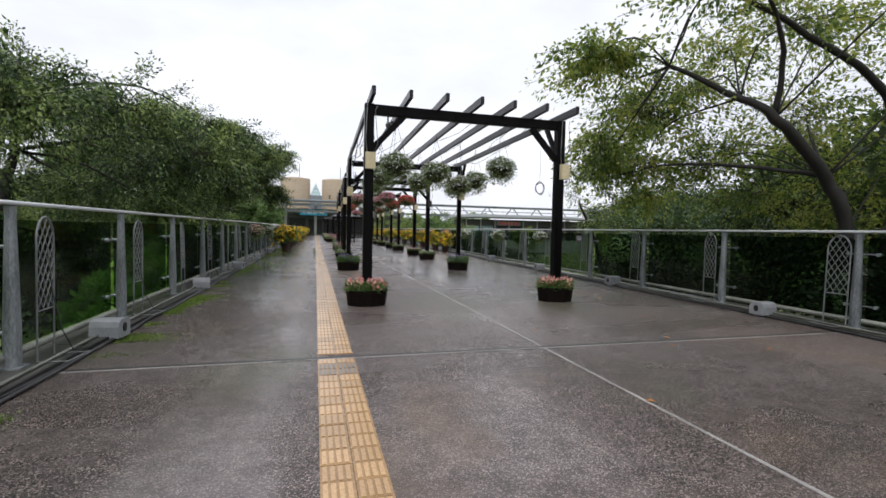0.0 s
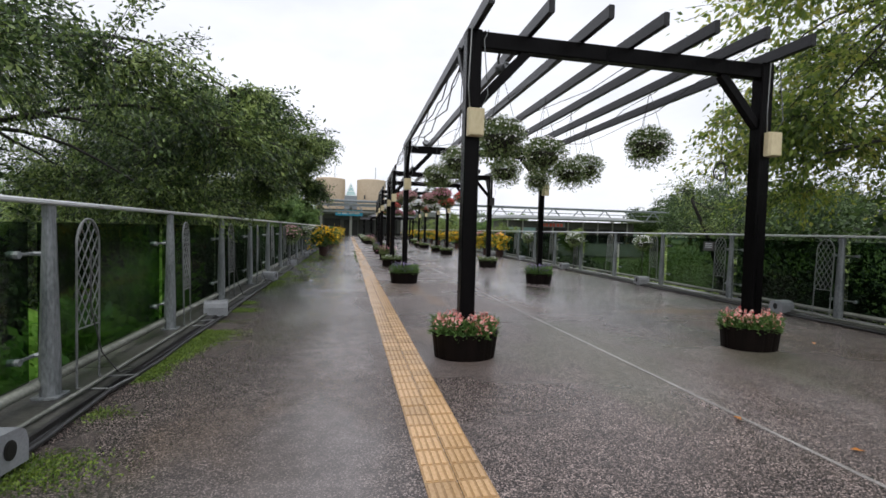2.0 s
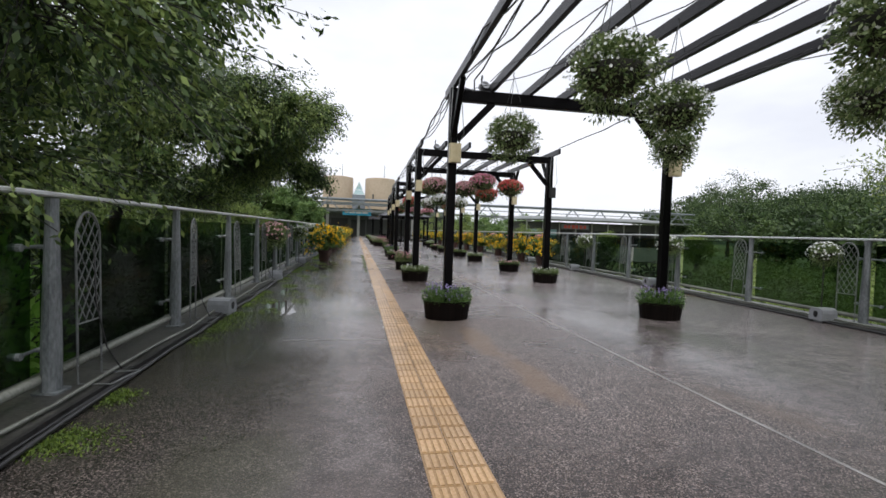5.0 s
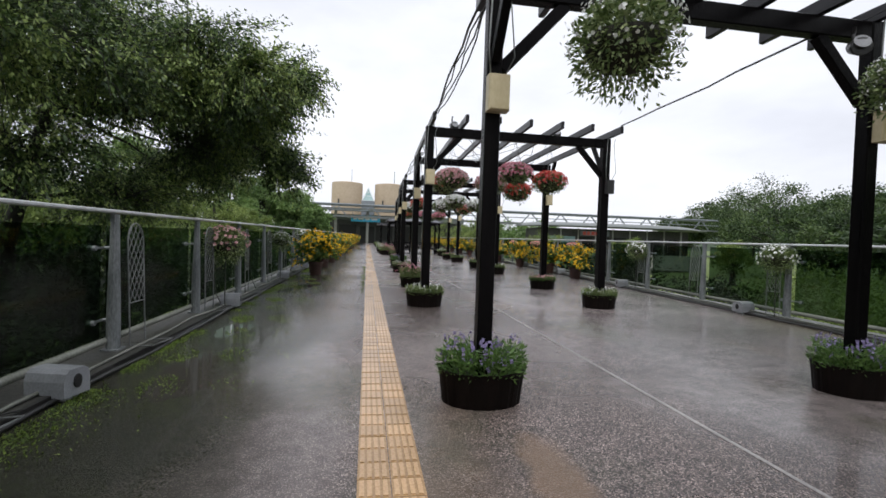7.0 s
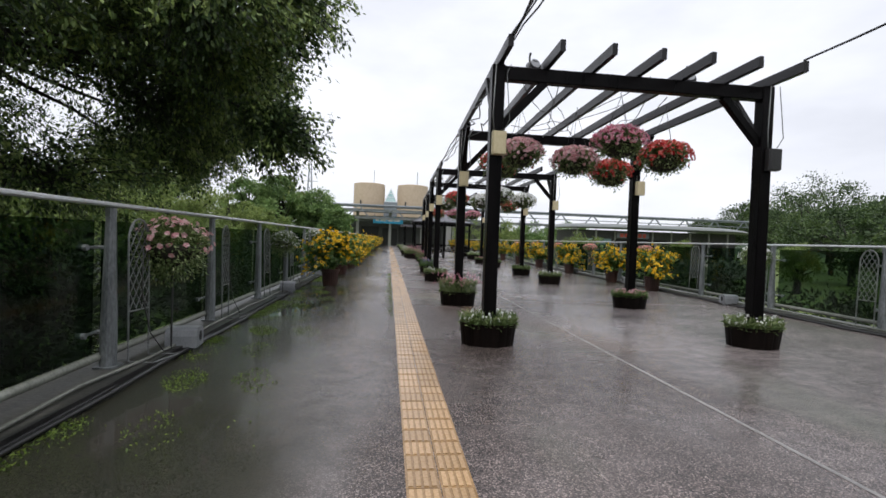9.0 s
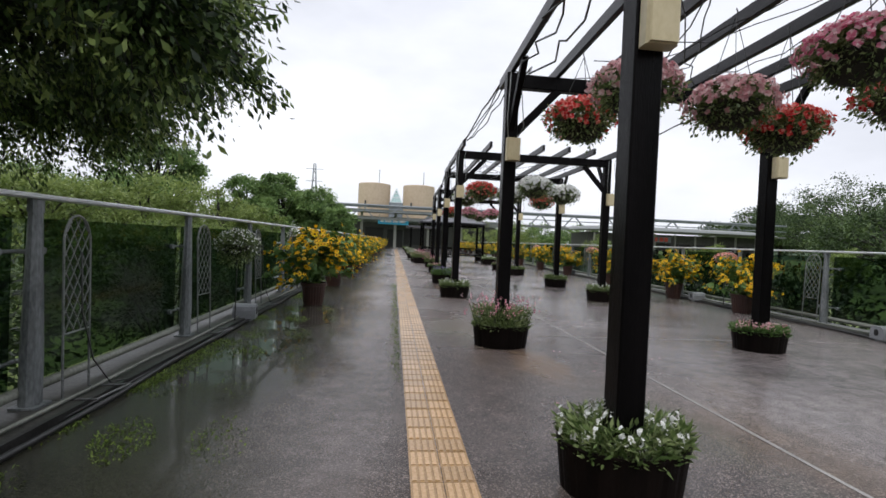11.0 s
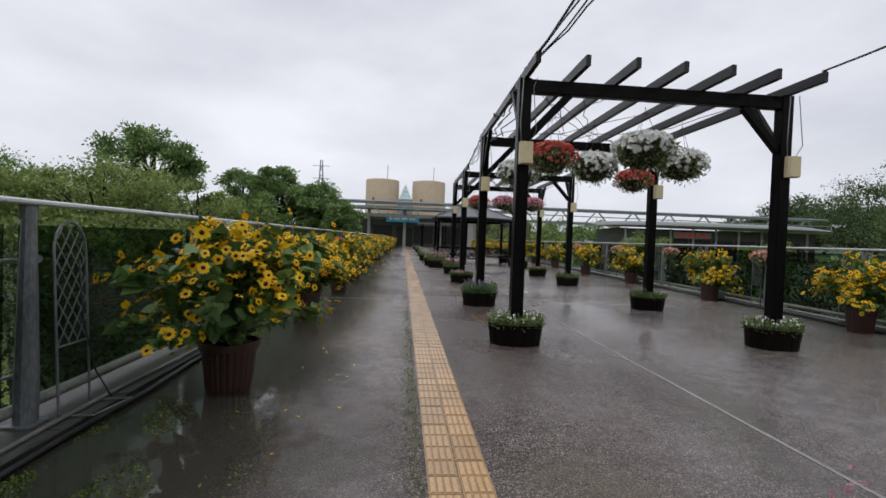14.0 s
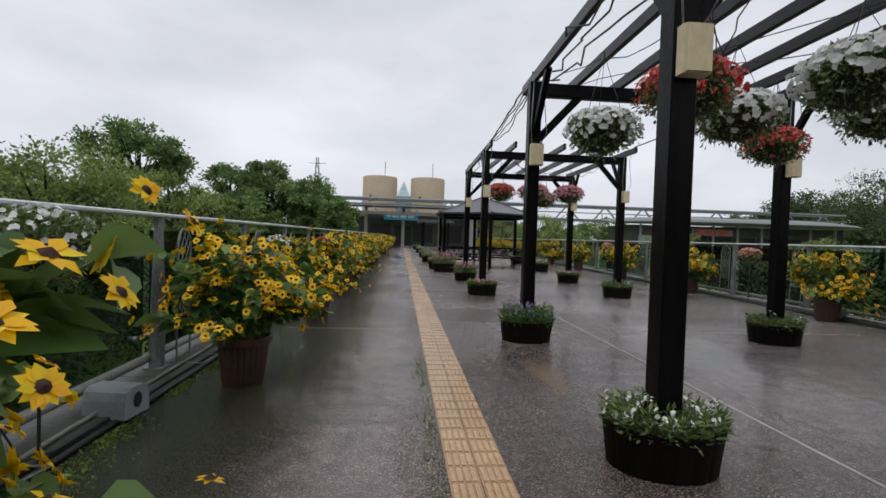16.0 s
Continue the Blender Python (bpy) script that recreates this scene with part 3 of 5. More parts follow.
for k, (off, rad, mat, lab) in enumerate([(0.285, 0.016, M_CABLE, "black cable"), (0.245, 0.011, M_CABLE, "black cable"), (0.16, 0.013, M_PIPE, "grey conduit")]):
    z = 0.045 + rad if off < 0.21 else rad
    solid("floor_cable", Build().tube(wavy(lambda y: -2.12 + off, -8, 72, z, 0.016, 0.7, k), rad, 6), mat,
          lab + " lying along the wet ledge", "cable", "floor cables", smooth=True)
    solid("floor_cable", Build().tube(wavy(lambda y: right_rail_x(y) - off - 0.02, -8, 72, z, 0.02, 0.6, k + 9), rad, 6), mat,
          lab + " lying along the wet ledge", "cable", "floor cables", smooth=True)


for i, y in enumerate(POSTS_Y[8:20]):
    if i % 3 != 2:
        a = rng.uniform(-0.06, 0.06)
        solid("loose_cable", Build().tube([(-1.99, y + 0.19, 0.92), (-1.985, y + 0.20 + a, 0.55), (-1.95, y + 0.26 + a, 0.25), (-1.90, y + 0.36, 0.075), (-1.86, y + 0.48, 0.062)], 0.005, 5), M_CABLE,
              "thin black cable hanging from a trellis to the ledge", "cable", "loose cables", smooth=True)


# lamp housings on the ledge
def lamp_meshes():
    b = Build()
    prof = [(-0.10, 0.0), (0.10, 0.0), (0.10, 0.10), (0.085, 0.15), (0.05, 0.172), (-0.05, 0.172), (-0.085, 0.15), (-0.10, 0.10)]
    n = len(prof)
    vs = [(a, -0.13, z) for a, z in prof] + [(a, 0.13, z) for a, z in prof]
    b.add(vs, [tuple(range(n)), tuple(range(n, 2 * n))[::-1]] + [(i, n + i, n + (i + 1) % n, (i + 1) % n) for i in range(n)])
    lens = Build().turned([(0.045, 0), (0.045, 0.006), (0.03, 0.008)], 14, 0.7, 1.0)
    for i, v in enumerate(lens.v):
        lens.v[i] = (v[0], v[2], v[1])
    foot = Build().box(-0.06, -0.09, -0.03, 0.06, 0.09, 0.0)
    return b.mesh("housing", M_LAMPBOX), lens.mesh("opening", M_BLACK), foot.mesh("foot", M_LAMPBOX)


lamp_m = lamp_meshes()


def floor_lamp(x, y, turn):
    t = thing("floor_lamp", "grey moulded floor lamp housing on the wet ledge", "lamp", (x, y, 0.03), turn, "floor lamps")
    part("housing", lamp_m[0], None, t)
    o = part("lamp_opening", lamp_m[1], None, t, "dark lamp opening")
    o.matrix_basis = pose(0, 0.1305, 0.09)
    o = part("lamp_opening", lamp_m[1], None, t, "dark lamp opening")
    o.matrix_basis = pose(0, -0.1305, 0.09, 0, 0, 180)
    part("foot", lamp_m[2], None, t)


for y in (5.0, 8.7, 12.6, 16.4, 20.7, 24.5, 28.4, 32.3, 36.2):
    floor_lamp(-1.90, y, 90 + rng.uniform(-12, 12))
for y in (4.95, 8.5, 12.1, 16.25, 20.3, 24.4, 28.5, 32.4, 36.3):
    floor_lamp(right_rail_x(y) - 0.25, y, 90 + rng.uniform(-12, 12))

# ---------------------------------------------------------------- pergolas
PERGOLAS = [
    ((0.70, 6.71), (3.74, 6.71), (0.82, 12.41), (3.84, 12.39), 2.88),
    ((0.955, 16.76), (3.99, 16.76), (1.06, 19.62), (4.10, 19.66), 2.88),
    ((1.115, 23.87), (4.15, 23.87), (1.19, 26.74), (4.21, 26.74), 2.88),
    ((1.40, 30.83), (4.24, 30.85), (1.48, 33.85), (4.32, 33.90), 2.88),
]
HALF = 0.067


def pergola(fl, fr, bl, br, top):
    t = thing("pergola", "black-stained timber pergola with open rafters and diagonal braces", "pergola", (0, 0, 0), 0, "pergolas along the walkway")
    for x, y in (fl, fr, bl, br):
        h2 = 0.053 if 12 < y < 13 else HALF
        part("post", Build().box(x - h2, y - h2, 0, x + h2, y + h2, top, 0.008), M_TIMBER, t)
    for (xa, ya), (xb, yb) in ((fl, fr), (bl, br)):
        part("crossbeam", Build().bar((xa + HALF, ya, top - 0.075), (xb - HALF, yb, top - 0.075), 0.10, 0.145, 0.008), M_TIMBER, t)
        part("brace", Build().bar((xb - HALF + 0.01, yb, top - 0.62), (xb - 0.50, yb, top - 0.14), 0.075, 0.085, 0.006), M_TIMBER, t)
        part("brace", Build().bar((xa + HALF - 0.01, ya, top - 0.62), (xa + 0.50, ya, top - 0.14), 0.075, 0.085, 0.006), M_TIMBER, t)
    for (xa, ya), s in ((fl, 1), (fr, 1), (bl, -1), (br, -1)):
        part("brace", Build().bar((xa, ya + s * (HALF - 0.01), top - 0.58), (xa, ya + s * 0.48, top + 0.01), 0.06, 0.075, 0.006), M_TIMBER, t)
    for k in range(7):
        q = k / 6
        a = Vector((fl[0] + (fr[0] - fl[0]) * q, fl[1] - 0.50 - rng.uniform(0, 0.04), top + 0.055))
        c = Vector((bl[0] + (br[0] - bl[0]) * q, bl[1] + 0.46 + rng.uniform(0, 0.05), top + 0.055))
        part("rafter", Build().bar(a, c, 0.052, 0.112, 0.006), M_TIMBER_Y, t)
    for (x, y), s in ((fl, -1), (bl, -1), (fr, 1), (br, 1)):
        z = top - 0.93
        w, h, d = 0.145, 0.235, 0.075
        bx = Build()
        xc = x + (0.015 if s < 0 else 0.045)
        bx.box(xc - w / 2, y - HALF - d, z, xc + w / 2, y - HALF + (0.016 if 12 < y < 13 else 0.002), z + h, 0.012)
        dark = s > 0 and abs(y - 16.76) < 0.01
        cover = M_CABLE if dark else M_BOX
        jb = part("junction_box", bx, cover, t, "black plastic junction box" if dark else "cream plastic junction box")
        lid = Build().box(xc - w / 2 + 0.006, y - HALF - d - 0.014, z + 0.006, xc + w / 2 - 0.006, y - HALF - d + 0.001, z + h - 0.006, 0.008)
        part("lid", lid, cover, jb)
        wire = Build()
        wire.tube([(xc - 0.05, y - HALF - 0.02, z + h - 0.01), (xc - 0.07, y - HALF - 0.03, z + 0.42), (xc - 0.05, y - HALF - 0.025, top + 0.03)], 0.006, 5)
        wire.tube([(xc + 0.04, y - HALF - 0.02, z + h - 0.01), (xc + 0.10, y - HALF - 0.05, z + 0.36), (xc + 0.06, y - HALF - 0.03, top - 0.10), (xc + 0.12, y - 0.02, top + 0.02)], 0.005, 5)
        part("wire", wire, M_WIRE, t, "thin grey wire", True)
    return t


for pg in PERGOLAS:
    pergola(*pg)


def sag(a, b, drop, n=12, wob=0.0, seed=1):
    r2 = np.random.default_rng(seed)
    a, b = Vector(a), Vector(b)
    return [a.lerp(b, q) - Vector((0, 0, drop * 4 * q * (1 - q))) + Vector(r2.normal(size=3) * wob * (0 < q < 1)) for q in np.linspace(0, 1, n)]


for i in range(len(PERGOLAS) - 1):
    bl, br, t0 = PERGOLAS[i][2], PERGOLAS[i][3], PERGOLAS[i][4]
    fl, fr, t1 = PERGOLAS[i + 1][0], PERGOLAS[i + 1][1], PERGOLAS[i + 1][4]
    for k in range(4):
        p = sag((bl[0] + 0.01 + 0.02 * k, bl[1] + 0.2, t0 + 0.12), (fl[0] + 0.01 + 0.02 * k, fl[1] - 0.35, t1 + 0.13), 0.0 + 0.05 * k, 10, 0.012, 20 + k + 9 * i)
        solid("overhead_cable", Build().tube(p, 0.008 if k else 0.012, 5), M_CABLE, "black cable slung between two pergolas", "cable", "overhead cables", smooth=True)
    p = sag((br[0], br[1] + 0.4, t0 + 0.12), (fr[0], fr[1] - 0.48, t1 + 0.125), 0.0, 8, 0.01, 3 + i)
    solid("overhead_cable", Build().tube(p, 0.011, 5), M_CABLE, "black cable slung between two pergolas", "cable", "overhead cables", smooth=True)
for i, pg in enumerate(PERGOLAS):
    fl, fr, bl, br, t0 = pg
    for k in range(7):
        q0, q1 = rng.uniform(0, 1), rng.uniform(0, 1)
        a = (fl[0] + (fr[0] - fl[0]) * q0, fl[1] + rng.uniform(-0.3, 0.6), t0 - 0.01)
        c = (bl[0] + (br[0] - bl[0]) * q1, bl[1] - rng.uniform(-0.2, 0.6), t0 - 0.01)
        solid("fairy_light_wire", Build().tube(sag(a, c, rng.uniform(0.05, 0.30), 10, 0.03, 50 + k + 10 * i), 0.0055, 4), M_CABLE,
              "thin dark wire strung loosely under the rafters", "wire", "wires under the rafters", smooth=True)
    for k in range(3):
        a = (fl[0] + 0.03 * k, fl[1] - 0.2, t0 + 0.12)
        c = (bl[0] + 0.03 * k, bl[1] + 0.2, t0 + 0.12)
        solid("fairy_light_wire", Build().tube(sag(a, c, 0.12 + 0.13 * k, 14, 0.04, 90 + k + 10 * i), 0.0085, 5), M_CABLE,
              "thin dark wire strung loosely under the rafters", "wire", "wires under the rafters", smooth=True)


# a spare loop of wire hung from a rafter
coil = Build()
for q in range(4):
    coil.tube([(0.075 * math.cos(a) + 0.006 * q, 0.02 * math.sin(a * 2 + q), 0.10 * math.sin(a) - 0.01 * q) for a in np.linspace(0, 6.28, 17)], 0.004, 5, False)
coil.tube([(0, 0, 0.10), (0.01, 0, 0.35), (0, 0.01, 1.029)], 0.003, 5)
hung = solid("wire_coil", coil, M_CABLE, "coil of thin black wire hung from a rafter", "wire")
hung.matrix_basis = pose(3.56, 7.01, 1.85)


# spot lamps on the beams
def spot_lamp(x, y, z, turn):
    t = thing("spot_lamp", "small black round spot lamp clamped to a beam", "lamp", (x, y, z), turn, "spot lamps")
    b = Build().turned([(0.028, -0.08), (0.05, -0.06), (0.066, 0.03), (0.07, 0.05), (0.06, 0.052)], 16)
    for i, v in enumerate(b.v):
        b.v[i] = (v[0], -v[2], v[1] * 1.0 - 0.3 * v[2])
    part("lamp_head", b, M_CABLE, t, smooth=True)
    part("bracket", Build().tube([(0, 0.05, 0.02), (0, 0.07, 0.12), (0, 0.05, 0.17)], 0.012, 6), M_CABLE, t)
    part("lens", Build().tube([(0, -0.053, 0.02), (0, -0.058, 0.022)], 0.055, 14), M_LAMPBOX, t, "grey lamp glass")


spot_lamp(1.03, 6.71 + 0.13, 2.62, 30)
spot_lamp(1.22, 12.37 + 0.13, 2.96, 10)
spot_lamp(3.50, 12.37 - 0.16, 2.60, -25)
spot_lamp(1.36, 16.76 + 0.12, 2.95, 15)
spot_lamp(3.15, 16.76 + 0.12, 2.95, -15)

# ---------------------------------------------------------------- tubs round the posts


def tub_meshes():
    """An oval stave tub of dark wood with a gap for the post."""
    b = Build()
    n = 72
    vs, fs = [], []
    prof = [(0.90, 0.0), (0.985, 0.215), (1.0, 0.235), (0.94, 0.238), (0.92, 0.18)]
    for r, z in prof:
        for k in range(n):
            a = 2 * math.pi * k / n
            q = r - (0.014 if k % 4 == 0 and r > 0.93 or k % 4 == 0 and z == 0 else 0.0)
            vs.append((0.30 * q * math.cos(a), 0.245 * q * math.sin(a), z))
    for i in range(len(prof) - 1):
        for k in range(n):
            fs.append((i * n + k, i * n + (k + 1) % n, (i + 1) * n + (k + 1) % n, (i + 1) * n + k))
    b.add(vs, fs)
    inner = Build().turned([(0.86, 0.0), (0.95, 0.19)], 18, 0.29, 0.235)
    return b.mesh("staves", M_TUB), inner.mesh("soil", M_SOIL)


tub_m = tub_meshes()
PLANTINGS = {
    "salmon": ("red and salmon snapdragons", F_SALMON, 150, 0.19, 0.015, 0.18),
    "purple": ("purple-flowered sage", F_PURPLE, 80, 0.24, 0.014, 0.22),
    "white": ("small white flowers", F_WHITE, 55, 0.15, 0.014, 0.16),
    "pinkred": ("tall pink-red spikes", F_PINK, 120, 0.30, 0.011, 0.22),
    "pink": ("small pale pink flowers", F_BLUSH, 90, 0.11, 0.016, 0.12),
    "grey": ("silvery grey-green foliage", F_WHITE, 14, 0.15, 0.012, 0.17),
}


def planting_meshes(kind):
    lab, fm, nf, tall, fr, spread = PLANTINGS[kind]
    n = 2000
    ang, rad = rng.uniform(0, 2 * math.pi, n), np.sqrt(rng.uniform(0.05, 1, n))
    p = np.stack([0.29 * rad * np.cos(ang), 0.235 * rad * np.sin(ang), 0.20 + rng.uniform(0, 1, n) ** 1.3 * tall * 0.75], 1)
    out = np.stack([np.cos(ang) * rad, np.sin(ang) * rad, np.full(n, 0.7)], 1)
    t = unit(out + rng.normal(size=(n, 3)) * 0.55)
    leaf = blades("foliage", L_BASKET if kind in ("grey", "white", "pinkred") else L_SUN, p, t, random_dirs(n, 1.0), rng.uniform(0.03, 0.075, n), rng.uniform(0.009, 0.020, n))
    ang, rad = rng.uniform(0, 2 * math.pi, nf), np.sqrt(rng.uniform(0.05, 1.1, nf))
    c = np.stack([0.28 * rad * np.cos(ang), 0.23 * rad * np.sin(ang), 0.23 + tall * rng.uniform(0.35, 1.0, nf) - 0.05 * rad], 1)
    f = np.stack([np.cos(ang) * 0.7, np.sin(ang) * 0.7, np.full(nf, 0.7)], 1) + rng.normal(size=(nf, 3)) * 0.3
    # each flower grows as a small spike of florets
    if kind == "pinkred":
        c[:, :2] *= 1.35 + 0.25 * rng.uniform(-1, 1, (nf, 1))
        c[:, 2] += 0.05
    m = 3
    cc = np.repeat(c, m, 0) + np.tile(np.arange(m)[:, None] * np.array([[0, 0, 0.016]]), (nf, 1)) + rng.normal(size=(nf * m, 3)) * 0.006
    flo = fan("blossom", fm, cc, np.repeat(f, m, 0) + rng.normal(size=(nf * m, 3)) * 0.4, fr, 5, 0.9)
    st = Build()
    for q in c[:: 3]:
        st.tube([(q[0] * 0.75, q[1] * 0.75, 0.19), (q[0], q[1], q[2])], 0.003, 3, False)
    return leaf, flo, st.mesh("stem", M_STEM)


plant_m = {k: planting_meshes(k) for k in PLANTINGS}


def planter(x, y, turn, kind, size=1.0):
    t = thing("planter_tub", "dark oval wooden tub with " + PLANTINGS[kind][0] + " round a post", "planter", (x, y, 0), turn, "tubs round the pergola posts")
    t.scale = (size * 1.01, size * 1.01, size * 0.96)
    part("tub", tub_m[0], None, t, "dark stained wooden staves")
    part("soil", tub_m[1], None, t)
    for nm, me in zip(("foliage", "blossom", "stem"), plant_m[kind]):
        part(nm, me, None, t, PLANTINGS[kind][0] if nm == "blossom" else "")


KINDS = ["salmon", "salmon", "purple", "purple", "white", "white", "pinkred", "pink", "white", "white", "purple", "grey", "pink", "grey", "pinkred", "pink"]
k = 0
for pg in PERGOLAS:
    for x, y in pg[:4]:
        planter(x, y, rng.uniform(-8, 8), KINDS[k])
        k += 1
for x, y, kd in [(1.12, 38.23, "white"), (1.19, 36.76, "pinkred"), (4.74, 38.02, "white"), (1.06, 42.31, "white"), (1.12, 46.95, "white"), (1.17, 54.10, "white"), (1.17, 62.10, "grey"), (5.22, 42.83, "grey")]:
    tt = thing("planter_tub", "dark oval wooden tub of " + PLANTINGS[kd][0] + " standing on the walkway", "planter", (x, y, 0), rng.uniform(-10, 10), "free-standing tubs")
    tt.scale = (1.25, 1.25, 1.2)
    for nm, me in zip(("tub", "soil", "foliage", "blossom", "stem"), (*tub_m, *plant_m[kd])):
        part(nm, me, None, tt)

# ---------------------------------------------------------------- hanging baskets


def basket_meshes(kind):
    mats = {"green": (F_WHITE, 260, 0.012), "pink": (F_PINK, 460, 0.025), "blush": (F_BLUSH, 430, 0.025), "red": (F_RED, 330, 0.026), "coral": (F_SALMON, 240, 0.025), "white": (F_WHITE, 340, 0.030), "airy": (F_BLUSH, 80, 0.026), "pale": (F_WHITE, 110, 0.024)}
    fm, nf, fr = mats[kind]
    d = random_dirs(3600, 0.25)
    n = len(d)
    r = rng.uniform(0.55, 1.0, n)[:, None]
    trailing = kind in ("green", "airy", "pale")
    ell = np.array([1.0, 1.0, 0.74 if trailing else 0.60])
    lump = 1 + 0.16 * np.sin(3.1 * np.arctan2(d[:, 1], d[:, 0]) + 1.3) * np.cos(2.3 * d[:, 2]) + 0.10 * np.sin(6.3 * d[:, 0] + 4 * d[:, 2])
    p = d * r * ell * lump[:, None]
    droop = (d[:, 2] < 0.1) & (rng.uniform(size=n) < (0.5 if trailing else 0.3))
    p[droop, 2] -= rng.uniform(0, 0.55 if trailing else 0.25, droop.sum())
    t = unit(d + rng.normal(size=(n, 3)) * 0.6 + np.array([0, 0, -0.25]))
    leaf = blades("foliage", L_BASKET, p * 0.27, t, random_dirs(n, 1.0), rng.uniform(0.022, 0.052, n), rng.uniform(0.010, 0.022, n))
    d = random_dirs(int(nf * 1.3), 0.8)
    d = d[d[:, 2] > (-0.5 if kind in ("green", "airy", "pale") else -0.30 + 0.25 * rng.normal(size=len(d)))]
    c = d * ell * rng.uniform(0.92, 1.12, len(d))[:, None] * 0.285
    flo = fan("blossom", fm, c, d + rng.normal(size=d.shape) * 0.35, fr, 5, 1.0)
    bowl = Build().turned([(0.04, -0.17), (0.13, -0.14), (0.19, -0.06), (0.205, 0.0), (0.19, 0.005), (0.12, 0.0)], 16)
    return leaf, flo, bowl.mesh("bowl", M_FELT, True)


basket_m = {k: basket_meshes(k) for k in ("green", "pink", "blush", "red", "coral", "white", "airy", "pale")}
BASKET_LABEL = {"green": "trailing green foliage and tiny white flowers", "pink": "bright pink petunias", "blush": "pale pink flowers", "red": "red flowers", "white": "white petunias"}


def basket(x, y, z, size, kind, top, group):
    t = thing("hanging_basket", "round hanging basket of " + BASKET_LABEL[kind], "hanging basket", (x, y, z), rng.uniform(0, 360), group)
    for nm, me in zip(("foliage", "blossom", "bowl"), basket_m[kind]):
        o = part(nm, me, None, t)
        o.scale = (size, size, size)
    ch = Build()
    hook = top - z
    for a in (0, 2.1, 4.2):
        ch.tube([(0.2 * size * math.cos(a), 0.2 * size * math.sin(a), 0.0), (0, 0, hook - 0.05)], 0.003, 4, False)
    ch.tube([(0, 0, hook - 0.06), (0.01, 0, hook - 0.02), (0, 0, hook + 0.005)], 0.005, 5)
    part("chain", ch, M_CABLE, t)


for x, y, z, s, kd, pgi in [
    (3.12, 7.65, 2.21, 0.95, "green", 0), (2.13, 8.41, 2.16, 1.0, "green", 0), (3.26, 9.41, 2.17, 0.95, "green", 0), (3.50, 11.82, 2.24, 0.95, "green", 0),
    (1.22, 7.46, 2.13, 1.0, "green", 0), (1.24, 9.40, 2.16, 1.0, "green", 0), (1.34, 11.65, 2.20, 1.05, "green", 0), (2.18, 10.07, 2.16, 0.95, "green", 0), (2.76, 8.93, 2.02, 0.85, "green", 0),
    (1.54, 17.93, 2.22, 1.05, "blush", 1), (2.31, 17.96, 2.17, 1.05, "blush", 1), (2.55, 17.22, 2.28, 1.05, "pink", 1), (3.33, 17.57, 2.21, 1.10, "red", 1), (2.89, 18.12, 2.06, 1.0, "red", 1), (1.55, 18.90, 2.24, 1.1, "red", 1),
    (2.86, 24.57, 2.32, 1.30, "white", 2), (2.51, 25.31, 2.21, 1.15, "white", 2), (3.74, 25.17, 2.28, 1.20, "white", 2), (3.52, 26.07, 2.16, 1.0, "red", 2), (1.71, 24.71, 2.20, 1.1, "red", 2), (1.55, 25.75, 2.14, 1.1, "white", 2),
    (1.96, 32.02, 2.18, 1.1, "red", 3), (2.60, 31.57, 2.16, 1.1, "pink", 3), (3.44, 31.69, 2.16, 1.1, "pink", 3), (3.13, 32.53, 2.10, 1.0, "blush", 3),
]:
    basket(x, y, z, s, kd, PERGOLAS[pgi][4] + 0.0, "hanging baskets under the pergolas")


# flower bowls hung on the trellises
def rail_basket(x, y, z, kind, size, side):
    lab = {"airy": "pink and white flowers", "pale": "small white flowers", "white": "white flowers", "coral": "coral-red flowers", "red": "coral-red flowers", "green": "trailing white-flowered greenery"}[kind]
    t = thing("trellis_basket", "black pot of " + lab + " hung on a wire trellis", "flower pot", (x, y, z), rng.uniform(0, 360), "pots on the trellises")
    for nm, me in zip(("foliage", "blossom", "bowl"), basket_m[kind]):
        o = part(nm, me, None, t)
        o.scale = (size, size * 1.0, size)
    st = Build().tube([(0, 0, -z + 0.05), (0, 0, -0.10 * size)], 0.008, 6)
    part("stand_rod", st, M_CABLE, t)


for y, kd, s in ((16.21, "airy", 1.05), (20.42, "green", 0.85), (23.95, "pale", 0.75), (28.17, "pale", 0.7), (31.94, "red", 0.7), (35.82, "pale", 0.7)):
    rail_basket(-1.93, y, 1.05 if 22 < y < 24 else 0.93, kd, s, -1)
for y, kd, s in ((12.16, "pale", 0.7), (15.65, "pale", 0.9), (19.71, "pale", 0.85), (23.57, "coral", 0.7), (27.22, "coral", 0.75), (30.48, "coral", 0.7), (33.72, "coral", 0.7), (37.60, "coral", 0.7)):
    rail_basket(right_rail_x(y) - 0.22, y, 0.98, kd, s, 1)

# ---------------------------------------------------------------- pots of yellow flowers


def pot_mesh():
    b = Build()
    prof, n = [(0.140, 0), (0.150, 0.02), (0.180, 0.295), (0.200, 0.300), (0.203, 0.345), (0.188, 0.35), (0.178, 0.31)], 72
    b.turned(prof, n)
    for i in range(n, 3 * n):
        if i % 3 == 0:
            x, y, z = b.v[i]
            b.v[i] = (x * 0.965, y * 0.965, z)
    s = Build().turned([(0.17, 0.29), (0.172, 0.32)], 20)
    return b.mesh("pot", M_POT), s.mesh("soil", M_SOIL)


